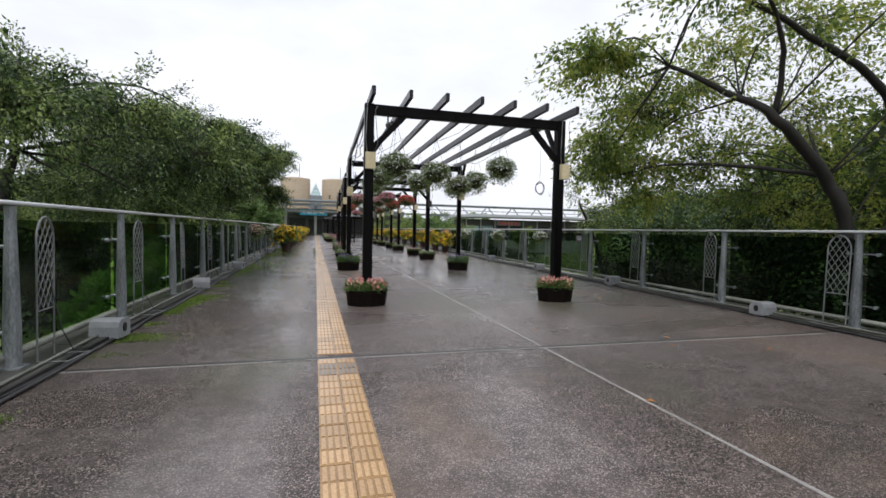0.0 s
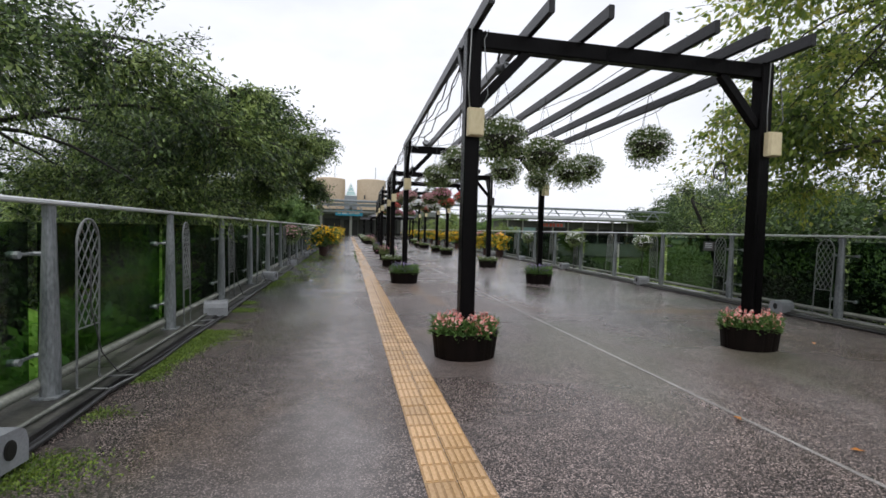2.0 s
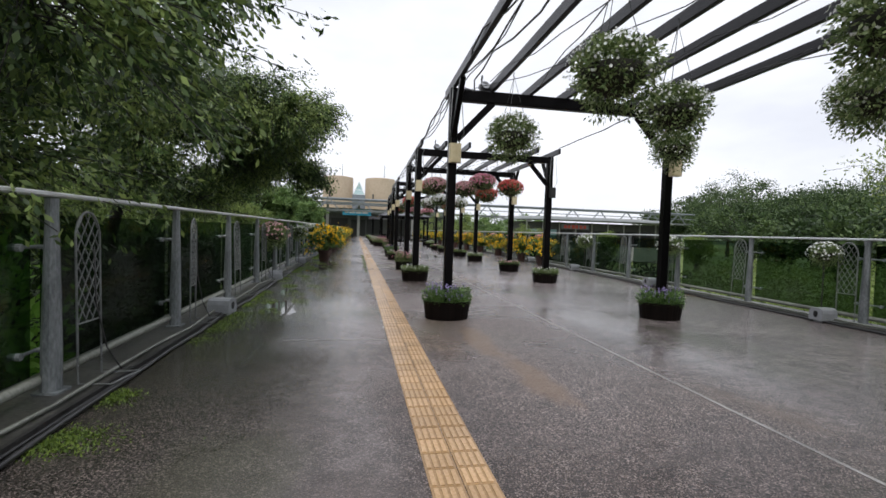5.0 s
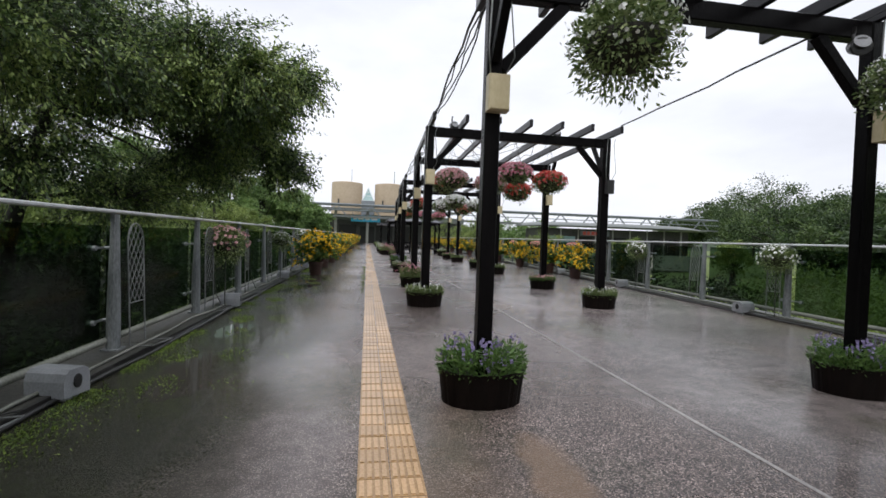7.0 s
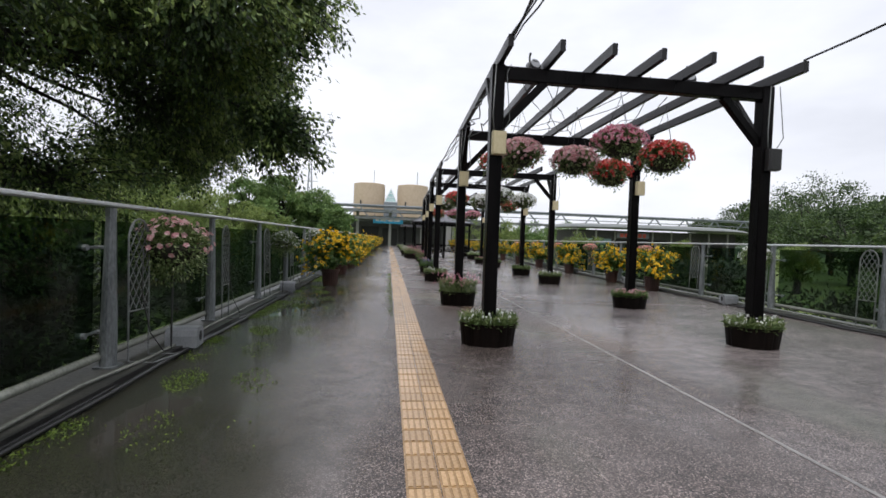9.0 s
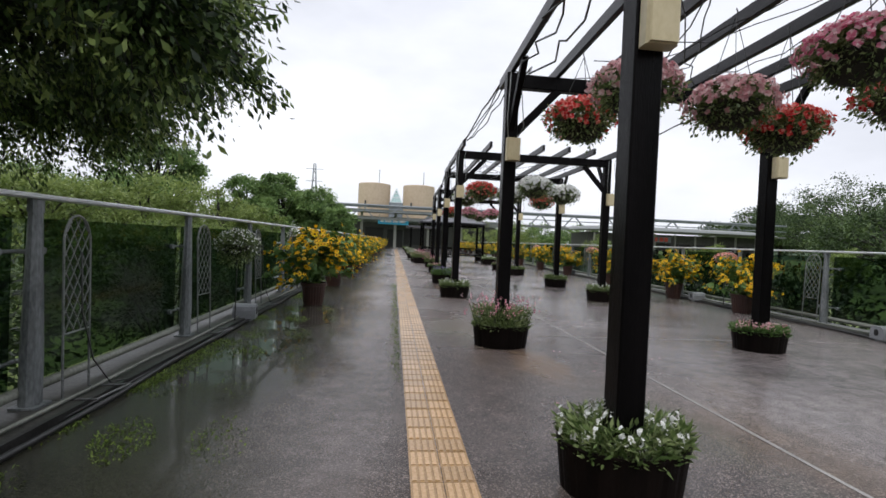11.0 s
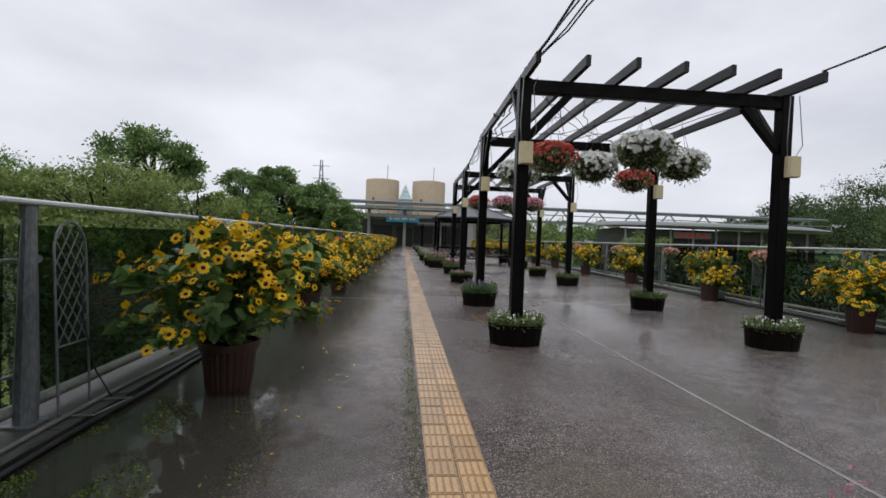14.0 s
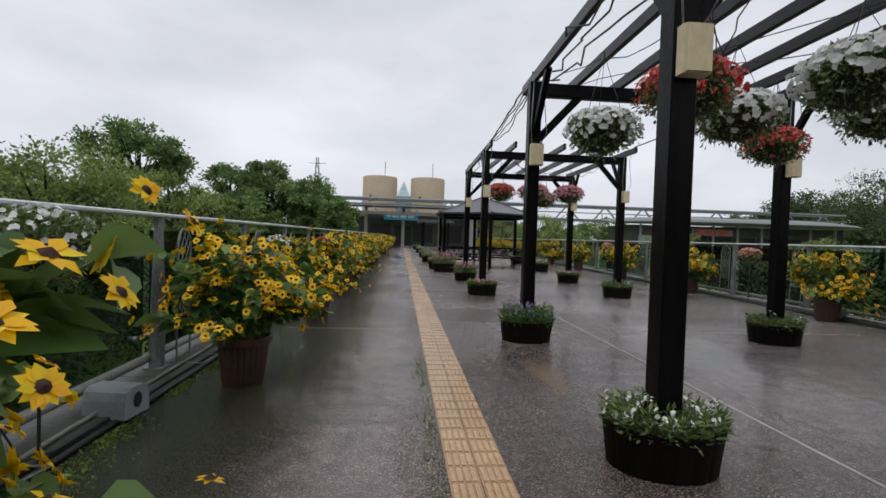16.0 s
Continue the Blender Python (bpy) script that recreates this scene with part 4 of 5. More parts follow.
def heart_leaves(name, mat, p, t, nrm, length, bend=0.22):
    """Broad pointed leaves, each of two halves folded at the midrib."""
    n = len(p)
    t = unit(t)
    w = unit(np.cross(t, nrm))
    u = np.cross(w, t)
    length = np.broadcast_to(length, (n,))[:, None]
    shape = [(0, 0), (-0.05, 0.20), (0.14, 0.40), (0.42, 0.40), (0.72, 0.22), (1, 0), (0.72, -0.22), (0.42, -0.40), (0.14, -0.40), (-0.05, -0.20), (0.42, 0)]
    v = np.empty((n, 11, 3))
    for k, (a, b) in enumerate(shape):
        v[:, k] = p + (t * a + w * b + u * (abs(b) * 0.35 - bend * a * a)) * length
    loop = (0, 1, 2, 3, 10, 3, 4, 5, 10, 0, 10, 7, 8, 9, 10, 5, 6, 7)
    size = (5, 4, 5, 4)
    me = bpy.data.meshes.new(name)
    me.vertices.add(11 * n)
    me.vertices.foreach_set("co", v.ravel())
    me.loops.add(18 * n)
    me.loops.foreach_set("vertex_index", (np.arange(n)[:, None] * 11 + np.array(loop)).ravel())
    me.polygons.add(4 * n)
    me.polygons.foreach_set("loop_start", (np.arange(n)[:, None] * 18 + np.array((0, 5, 9, 14))).ravel())
    me.polygons.foreach_set("loop_total", np.tile(size, n))
    me.update(calc_edges=True)
    me.materials.append(mat)
    return me


def bush_meshes(nf=340, nl=1700, radius=0.62, extra=150):
    nb = 46
    st = Build()
    tips, dirs = [], []
    for i in range(nb):
        a, lean = rng.uniform(0, 2 * math.pi), math.sqrt(rng.uniform(0.02, 1))
        z = rng.uniform(0.62, 1.10) - 0.30 * lean ** 2 * rng.uniform(0.4, 1.4)
        tip = np.array([radius * lean * math.cos(a), radius * lean * math.sin(a), z])
        mid = np.array([tip[0] * 0.38, tip[1] * 0.38, 0.33 + (tip[2] - 0.33) * 0.62])
        st.tube([(tip[0] * 0.12, tip[1] * 0.12, 0.31), mid, tip], [0.007, 0.005, 0.003], 4, False)
        tips.append((mid, tip))
    p, t = [], []
    for i in range(nl):
        m, tip = tips[rng.integers(nb)]
        q = rng.uniform(0, 1)
        root = m * (1 - q) + tip * q if rng.uniform() < 0.7 else np.array([m[0] * q, m[1] * q, 0.33 + (m[2] - 0.33) * q])
        p.append(root + rng.normal(size=3) * 0.02)
        d = np.array([root[0], root[1], 0.12]) * 1.3 + rng.normal(size=3) * 0.4
        t.append(d)
    p, t = np.array(p), unit(np.array(t))
    size = rng.uniform(0.04, 0.10, nl)
    size[:40] = rng.uniform(0.11, 0.16, 40)
    # each leaf is two blades so that it bends at the middle rib
    leaf = heart_leaves("foliage", L_SUN, p, t - np.array([0, 0, 0.15]), random_dirs(nl, 2.2), size)
    c, f = [], []
    for i in range(nf + extra):
        m, tip = tips[rng.integers(nb)]
        q = rng.uniform(0.48, 1.13)
        pos = m * (1 - q) + tip * q + rng.normal(size=3) * np.array([0.06, 0.06, 0.05])
        c.append(pos)
        f.append(np.array([pos[0], pos[1], 0.42]) * 1.6 + rng.normal(size=3) * 0.45)
    c, f = np.array(c), unit(np.array(f))
    r = rng.uniform(0.027, 0.043, nf + extra)
    more = fan("blossom", F_YELLOW, c[nf:], f[nf:], r[nf:], 12, 0.52, 0.03), discs("flower_centres", F_CENTRE, c[nf:] + f[nf:] * 0.004, f[nf:], 0.0125)
    fl = fan("blossom", F_YELLOW, c, f, r, 12, 0.52, 0.03)
    ce = discs("flower_centres", F_CENTRE, c + f * 0.004, f, 0.0125)
    return leaf, fl, ce, st.mesh("stem", M_STEM), (c[:nf], f[:nf], r[:nf]), more


pot_m = pot_mesh()
bushes = [bush_meshes() for _ in range(4)]


def head_mesh():
    """One sunflower head, facing up, of radius 1."""
    z = np.array([[0.0, 0, 1.0]])
    me = fan("flower", F_YELLOW, np.zeros((1, 3)), z, 1.0, 12, 0.54, 0.02)
    bm = bmesh.new()
    bm.from_mesh(me)
    ring = [bm.verts.new((0.31 * math.cos(k * 0.785), 0.31 * math.sin(k * 0.785), 0.07)) for k in range(8)]
    top = bm.verts.new((0, 0, 0.26))
    for k in range(8):
        bm.faces.new((ring[k], ring[(k + 1) % 8], top)).material_index = 1
    bm.to_mesh(me)
    bm.free()
    me.materials.append(F_CENTRE)
    return me


heads = [head_mesh() for _ in range(4)]


def sunflower_pot(x, y, i, size=1.0, single=False):
    t = thing("sunflower_pot", "brown plastic pot of yellow dark-centred sunflowers on the wet walkway", "potted plant", (x, y, 0), rng.uniform(0, 360), "pots of yellow sunflowers")
    part("pot", pot_m[0], None, t, "ribbed brown plastic pot")
    part("soil", pot_m[1], None, t)
    leaf, fl, ce, st, (c, f, r), more = bushes[i % 4]
    sc = (size, size, 0.66 + 0.40 * size)
    for nm, me in (("foliage", leaf), ("stem", st)) + (("blossom", more[0]), ("disc", more[1]))[: 2 if single else 0] + (() if single else (("blossom", fl), ("disc", ce))):
        part(nm, me, None, t).scale = sc
    if single:
        for q in range(len(c)):
            o = part("flower", heads[q % 4], None, t)
            turn = Vector(f[q]).to_track_quat("Z", "Y").to_matrix().to_4x4() @ pose(0, 0, 0, 0, 0, float(q * 47 % 360))
            o.matrix_basis = Matrix.Translation(Vector([u * v for u, v in zip(c[q], sc)])) @ turn @ Matrix.Scale(float(r[q]), 4)


for i in range(17):
    sunflower_pot(-1.34 - (rng.uniform(0.03, 0.14) if i else 0.0), 22.24 + 2.96 * i + (rng.uniform(-0.06, 0.06) if i else 0.0), i, 1.22 if i == 0 else rng.uniform(1.0, 1.08), i < 3)
for i, y in enumerate((22.75, 24.95, 28.35, 32.0, 35.6, 39.3, 42.9, 46.6, 50.3, 54, 58, 62, 66)):
    sunflower_pot(6.35 + 0.022 * (y - 22), y, i + 2, rng.uniform(0.93, 1.05), i < 2)

# moss and weeds along the edge of the ledge and the tactile paving
n = 95000
y = np.where(rng.uniform(size=n) < 0.7, rng.uniform(1, 11, n), rng.uniform(11, 30, n))
keep = np.sin(y * 1.1) + np.sin(y * 2.7 + 1) + 0.8 * np.sin(y * 9.1) + rng.normal(size=n) * 0.4 > 0.4
y = y[keep]
x = -1.81 + np.abs(rng.normal(size=len(y))) * np.where(y < 11, 0.20, 0.14) * (0.65 + 0.35 * np.sin(y * 1.7))
p = np.stack([x, y, np.zeros(len(y))], 1)
n2 = 17000
y2 = np.concatenate([rng.normal(m, 0.45, n2 // 5) for m in (13.4, 15.4, 17.2, 19.5, 21.2)])
p2 = np.stack([-1.42 + rng.normal(size=n2) * 0.27, y2, np.zeros(n2)], 1)
p2 = p2[(np.sin(p2[:, 0] * 13 + p2[:, 1] * 3) + np.sin(p2[:, 1] * 7.0) > 0.5) & (p2[:, 0] > -1.8)]
p = np.concatenate([p, p2])
y = p[:, 1]
solid("moss", blades("moss", L_MOSS, p, random_dirs(len(y), 1.2) * np.array([1, 1, 0.5]), random_dirs(len(y), 2), rng.uniform(0.010, 0.026, len(y)), rng.uniform(0.006, 0.013, len(y))), L_MOSS,
      "green moss and weeds along the wet ledge", "moss", kind="stuff")
y = np.concatenate([rng.normal(m, 0.35, 190) for m in (18.9, 19.9, 20.6, 21.6, 22.4, 23.2, 24.3, 25.5)])
x = -0.02 - np.abs(rng.normal(size=len(y))) * 0.045
p = np.stack([x, y, np.zeros(len(y))], 1)
solid("weeds", blades("weeds", L_MOSS, p, random_dirs(len(y), 1.0) * np.array([1, 1, 0.5]), random_dirs(len(y), 2), 0.020, 0.008), L_MOSS,
      "low weeds growing beside the yellow tactile paving", "weeds", kind="stuff")


# fallen leaves and petals
def litter(n, x0, x1, y0, y1, mat, size, label):
    for _ in range(n):
        t = solid("fallen_leaf", blades("fallen_leaf", mat, np.array([[0.0, 0, 0.004]]), np.array([[1.0, 0, 0.05]]), np.array([[0, 0, 1.0]]), size, size * 0.6, 0.02), mat, label, "leaf", "fallen leaves")
        t.matrix_basis = pose(rng.uniform(x0, x1), rng.uniform(y0, y1), 0.003, 0, 0, rng.uniform(0, 360))


L_FALLEN = leaf_material("fallen_leaves", [(0.40, 0.12, 0.02), (0.55, 0.22, 0.03)], 0.5, 0.0)
litter(9, 2.0, 5.6, 1.5, 7.0, L_FALLEN, 0.07, "small orange fallen leaf on the wet walkway")
litter(14, -1.0, -0.45, 20.6, 24.0, F_YELLOW, 0.03, "fallen yellow petal on the wet walkway")
litter(10, 0.9, 2.6, 17.6, 20.2, F_PINK, 0.035, "fallen pink petal on the wet walkway")

# small notice on the far railing
sg = thing("notice_plate", "small dark notice plate hung on the railing glass", "sign", (right_rail_x(10.3) - 0.03, 10.32, 0.96))
part("plate", Build().box(-0.006, -0.13, -0.085, 0.006, 0.13, 0.085), M_DARKWALL, sg)
for z in (0.05, 0.015, -0.02):
    part("letter_bar", Build().box(-0.0085, -0.09, z - 0.006, -0.005, 0.08, z + 0.006), M_WHITE, sg, "pale unreadable line of lettering")

# ---------------------------------------------------------------- trees


def ell_points(n, c, r, power=0.5):
    d = random_dirs(n)
    return np.array(c) + d * (rng.uniform(0, 1, n) ** power)[:, None] * np.array(r)


def curved(pts, wob=0.0, n=5):
    """A smooth line through the points, with a little natural wander."""
    p = [np.array(q, float) for q in pts]
    p = [2 * p[0] - p[1], *p, 2 * p[-1] - p[-2]]
    out = []
    for i in range(1, len(p) - 2):
        for k in range(n):
            u = k / n
            q = 0.5 * (2 * p[i] + (p[i + 1] - p[i - 1]) * u + (2 * p[i - 1] - 5 * p[i] + 4 * p[i + 1] - p[i + 2]) * u * u + (3 * p[i] - p[i - 1] - 3 * p[i + 1] + p[i + 2]) * u ** 3)
            out.append(Vector(q + (rng.normal(size=3) * wob if out else 0)))
    return out + [Vector(p[-2])]


def tree(name, label, base, trunk, blobs, leafmat, leaf=(0.05, 0.10), twigs=45, per=34, droop=0.35, girth=0.2, wide=0.42, spread=1.0, group="trees beside the walkway"):
    """A tree: trunk and limbs to each clump, twigs in the clumps, leaves along the twigs."""
    t = thing(name, label, "tree", base, 0, group)
    wood = Build()
    trunk = [Vector(p) for p in trunk]
    line = curved(trunk, girth * 0.16)
    wood.tube(line, [girth * (1 - i / (len(line) - 1)) ** 0.8 * rng.uniform(0.92, 1.1) + 0.03 for i in range(len(line))], 10)
    part("trunk", wood, M_BARK, t, smooth=True)
    limbs = Build()
    P, T, S = [], [], []
    for c, r in blobs:
        c, r = Vector(c), (r[0] * spread, r[1] * spread, r[2] * (0.5 + 0.5 * spread))
        j = min(range(len(trunk)), key=lambda i: (trunk[i] - c).length + (0.0 if i else 2.0))
        s = trunk[j]
        mid = s.lerp(c, 0.55) + Vector(rng.normal(size=3) * 0.15) + Vector((0, 0, 0.12 * (c - s).length))
        g2 = girth * (0.30 if spread == 1 else 0.17)
        bend = curved([s, mid, c], g2 * 0.35, 4)
        limbs.tube(bend, [g2 * (1 - 0.72 * i / (len(bend) - 1)) for i in range(len(bend))], 6)
        ends = ell_points(twigs, c, r, 0.42)
        for e in ends:
            a = np.array(mid) * 0.25 + np.array(c) * 0.75 + rng.normal(size=3) * 0.1 * np.array(r)
            e2 = e - np.array([0, 0, droop * 0.25 * rng.uniform(0, 1)])
            limbs.tube([a, (a + e) / 2 + np.array([0, 0, 0.06]), e2], [g2 * 0.2, g2 * 0.13, 0.004], 3, False)
            q = rng.uniform(0.3, 1.05, per)[:, None]
            pts = a * (1 - q) + e2 * q + np.array([0, 0, 0.06]) * (4 * q * (1 - q)) + rng.normal(size=(per, 3)) * (0.035 + 0.024 * float(np.mean(r)))
            P.append(pts)
            d = unit((e2 - a)[None])
            T.append(d * 0.7 + rng.normal(size=(per, 3)) * 0.6 + np.array([0, 0, -droop]))
    P, T = np.concatenate(P), np.concatenate(T)
    n = len(P)
    L = rng.uniform(*leaf, n)
    part("limb", limbs, M_BARK, t, smooth=True)
    part("crown", blades("crown", leafmat, P, T, random_dirs(n, 1.5), L, L * wide), None, t)
    return t


# the leafy trees hanging over the ledge
tree("zelkova_tree", "dark green leafy tree leaning over the glass railing", (-5.6, 9.6, -1.95),
     [(0, 0, 0), (0.2, 0.1, 1.6), (0.3, 0.1, 3.0), (0.5, 0.2, 4.3), (0.6, 0.3, 5.4)],
     [((3.6, 0.3, 4.3), (1.5, 1.3, 0.9)), ((2.6, -0.6, 4.9), (1.4, 1.4, 1.0)), ((1.2, -1.2, 5.1), (1.5, 1.5, 1.0)), ((2.4, 1.6, 4.1), (1.5, 1.5, 1.0)), ((0.2, 0.6, 5.5), (1.6, 1.6, 0.9)),
      ((-1.5, -1.0, 4.8), (1.7, 1.6, 1.1)), ((1.8, -2.2, 4.6), (1.3, 1.3, 0.9)), ((-0.4, -2.4, 4.3), (1.5, 1.5, 1.0)), ((2.8, 0.6, 3.3), (1.2, 1.5, 0.8)), ((1.0, 1.8, 3.6), (1.4, 1.5, 1.0)),
      ((0.6, -1.4, 3.6), (1.3, 1.4, 0.9)), ((-1.8, 1.2, 4.6), (1.6, 1.7, 1.2)), ((1.6, -0.4, 2.6), (1.2, 1.6, 0.8)), ((-1.0, -2.2, 3.4), (1.5, 1.6, 1.2)), ((-2.6, -0.8, 3.6), (1.6, 1.8, 1.3)), ((0.2, 0.4, 2.2), (1.6, 2.0, 0.9)), ((3.9, 1.0, 4.9), (0.7, 0.8, 0.5))],
     L_TREE, (0.05, 0.095), 70, 80, 0.5, 0.11)
tree("zelkova_tree", "dark green leafy tree with drooping branches over the railing", (-5.4, 17.0, -1.7),
     [(0, 0, 0), (0.1, 0.1, 1.7), (0.4, 0.0, 3.2), (0.7, 0.1, 4.6), (0.9, 0.2, 5.9)],
     [((3.6, 0.4, 4.7), (1.1, 1.2, 0.8)), ((3.0, -0.5, 5.4), (1.3, 1.3, 0.9)), ((2.0, 0.6, 5.5), (1.5, 1.5, 1.0)), ((2.2, -1.6, 4.9), (1.4, 1.4, 1.0)), ((0.6, -0.4, 6.0), (1.6, 1.6, 1.0)),
      ((-1.2, 0.2, 5.7), (1.6, 1.6, 1.1)), ((0.6, -2.2, 5.4), (1.5, 1.5, 1.1)), ((2.4, 1.4, 4.2), (1.3, 1.4, 0.9)), ((1.2, 2.0, 5.2), (1.4, 1.5, 1.0)), ((-0.6, 2.0, 4.6), (1.5, 1.6, 1.1)),
      ((1.4, -1.8, 3.6), (1.4, 1.5, 0.9)), ((-1.6, -1.6, 4.4), (1.6, 1.7, 1.2)), ((1.8, 0.2, 3.3), (1.3, 1.6, 0.7)), ((-2.0, 0.8, 3.4), (1.6, 1.8, 1.2)), ((4.1, 0.5, 3.9), (0.6, 0.7, 0.5)),
      ((3.1, 2.9, 4.9), (0.8, 0.9, 0.9)), ((2.3, 2.6, 5.5), (1.1, 1.1, 0.9)), ((1.2, 3.2, 4.0), (1.2, 1.2, 0.9)), ((4.3, 0.2, 5.2), (0.6, 0.8, 0.6)), ((3.3, 1.2, 4.9), (1.0, 1.0, 0.8)), ((2.6, 0.4, 4.8), (1.2, 1.2, 0.8)), ((3.7, -0.6, 5.0), (0.9, 0.9, 0.7)), ((3.0, 1.8, 4.4), (1.0, 1.0, 0.7)),
      ((-0.5, -2.6, 5.7), (1.5, 1.5, 1.0)), ((-2.5, -2.0, 5.6), (1.7, 1.6, 1.2)), ((1.8, -2.9, 5.4), (1.3, 1.3, 0.9)), ((0.5, -3.6, 4.8), (1.4, 1.4, 1.0)), ((-1.0, -3.2, 3.6), (1.5, 1.5, 1.0)), ((1.0, 0.4, 6.4), (1.5, 1.5, 0.8)), ((0.2, -0.6, 5.2), (1.6, 1.6, 1.0)), ((-0.8, -1.4, 5.0), (1.6, 1.6, 1.0)), ((1.6, -2.6, 4.5), (1.4, 1.4, 0.9)), ((1.4, 0.2, 5.0), (1.5, 1.5, 0.9)), ((2.6, 3.3, 5.2), (0.9, 0.9, 0.9)), ((2.0, 3.6, 4.3), (0.9, 1.0, 0.8)), ((3.0, 2.4, 5.2), (0.8, 0.8, 0.7)), ((1.6, 3.0, 5.9), (1.0, 1.0, 0.8)), ((2.4, 3.7, 4.9), (0.8, 0.8, 0.9)), ((2.9, 3.3, 5.6), (0.8, 0.8, 0.6)), ((1.7, 3.6, 4.1), (0.9, 0.9, 0.7)), ((2.6, 3.0, 4.5), (0.8, 0.8, 0.7)), ((2.0, 4.1, 4.5), (0.7, 0.6, 0.7)), ((1.9, 4.2, 5.3), (0.8, 0.6, 0.6))],
     L_TREE, (0.045, 0.085), 88, 80, 0.6, 0.12)
tree("zelkova_tree", "dark green leafy tree behind the glass railing", (-7.9, 4.0, -2.2),
     [(0, 0, 0), (0.1, 0.1, 1.4), (0.1, 0.3, 2.8), (0.3, 0.2, 4.2)],
     [((1.8, 1.6, 3.2), (1.5, 1.5, 1.0)), ((0.4, 0.6, 3.5), (1.6, 1.6, 0.9)), ((-1.0, 1.4, 3.2), (1.7, 1.7, 1.1)), ((1.6, -0.4, 2.8), (1.5, 1.5, 1.0)), ((0.6, 2.2, 2.6), (1.7, 1.7, 1.1)), ((-1.8, -0.4, 3.0), (1.7, 1.7, 1.2)), ((0.8, 0.6, 2.0), (1.7, 1.9, 1.2))],
     L_TREE, (0.055, 0.105), 66, 66, 0.5, 0.12)

# the cherry tree over the far railing
cherry = tree("cherry_tree", "cherry tree with dark leaning trunk and yellowing leaves", (8.5, 5.1, -1.7),
     [(0.35, 0.3, 0), (0.15, 0.35, 1.5), (-0.1, 0.45, 2.9), (-0.5, 0.55, 3.8), (-1.5, 0.65, 4.7), (-1.9, 0.93, 5.05), (-2.9, 1.4, 5.6)],
     [((-4.3, 1.4, 5.6), (0.8, 0.8, 0.35)), ((-3.5, 2.2, 5.8), (1.1, 1.1, 0.45)), ((-2.6, 2.2, 4.9), (1.3, 1.2, 0.6)), ((-3.0, -0.2, 6.4), (1.4, 1.3, 0.6)), ((-1.6, 2.4, 5.6), (1.4, 1.3, 0.7)),
      ((-1.2, 0.6, 6.3), (1.5, 1.4, 0.7)), ((0.4, 1.6, 5.2), (1.5, 1.4, 0.8)), ((0.8, -0.6, 5.8), (1.5, 1.5, 0.8)), ((-0.8, 2.8, 4.2), (1.3, 1.2, 0.6)), ((-2.2, 2.9, 4.0), (1.2, 1.1, 0.5)), ((-3.4, 2.5, 4.1), (0.8, 0.8, 0.4)),
      ((0.6, 3.0, 3.6), (1.4, 1.3, 0.7)), ((1.6, 1.0, 4.0), (1.4, 1.5, 0.9)), ((-0.6, -1.6, 6.6), (1.5, 1.4, 0.7)), ((0.2, 3.4, 4.8), (1.4, 1.3, 0.7)), ((1.2, 0.2, 3.0), (1.3, 1.4, 0.8)),
      ((1.0, 1.8, 6.8), (1.6, 1.5, 0.8)), ((-0.5, 2.8, 6.6), (1.4, 1.4, 0.7)), ((2.5, 0.6, 5.5), (1.5, 1.5, 0.9)), ((2.2, 3.0, 5.0), (1.5, 1.5, 0.9)), ((-2.2, 1.0, 7.3), (1.4, 1.3, 0.6)), ((2.0, 2.4, 3.4), (1.4, 1.4, 0.9)),
      ((-2.5, 4.2, 4.7), (0.8, 0.8, 0.45)), ((-1.6, 5.0, 4.3), (0.9, 0.9, 0.45)), ((-1.9, 3.6, 5.5), (0.9, 0.9, 0.45)), ((-0.8, 4.6, 5.3), (1.0, 1.0, 0.5)), ((-0.4, 5.4, 3.6), (0.9, 0.9, 0.45))],
     L_CHERRY, (0.065, 0.115), 60, 28, 0.5, 0.115, 0.50, 1.4)


def tube_limb(parent, pts, r):
    line = curved(pts, r * 0.15)
    part("limb", Build().tube(line, [r * (1 - 0.7 * i / (len(line) - 1)) for i in range(len(line))], 8), M_BARK, parent, smooth=True)


tube_limb(cherry, [(0.2, 0.35, 1.4), (0.7, 0.3, 3.2), (0.3, 0.15, 4.7), (-0.3, 0.1, 5.3), (-1.5, 0.43, 6.05), (-2.6, 0.8, 6.7)], 0.105)
tube_limb(cherry, [(-0.5, 0.55, 3.8), (-1.1, 1.2, 4.0), (-2.2, 2.0, 4.1), (-3.1, 2.3, 3.9)], 0.045)
tube_limb(cherry, [(-1.5, 0.65, 4.7), (-1.7, 0.4, 5.6), (-2.3, 0.2, 6.4), (-3.0, -0.2, 6.9)], 0.05)


tree("sapling", "thin sparse sapling leaning beyond the glass railing", (8.4, 12.0, -1.7),
     [(0, 0, 0), (-0.1, 0, 1.4), (-0.4, 0.1, 2.6), (-0.9, 0.2, 3.7)],
     [((-1.1, 0.3, 3.9), (0.7, 0.7, 0.5)), ((-0.3, 0.2, 3.5), (0.8, 0.7, 0.6)), ((0.5, 0.3, 3.1), (0.8, 0.8, 0.6)), ((-0.8, -0.2, 3.0), (0.7, 0.7, 0.5))],
     L_LIGHT, (0.05, 0.09), 30, 12, 0.3, 0.045)


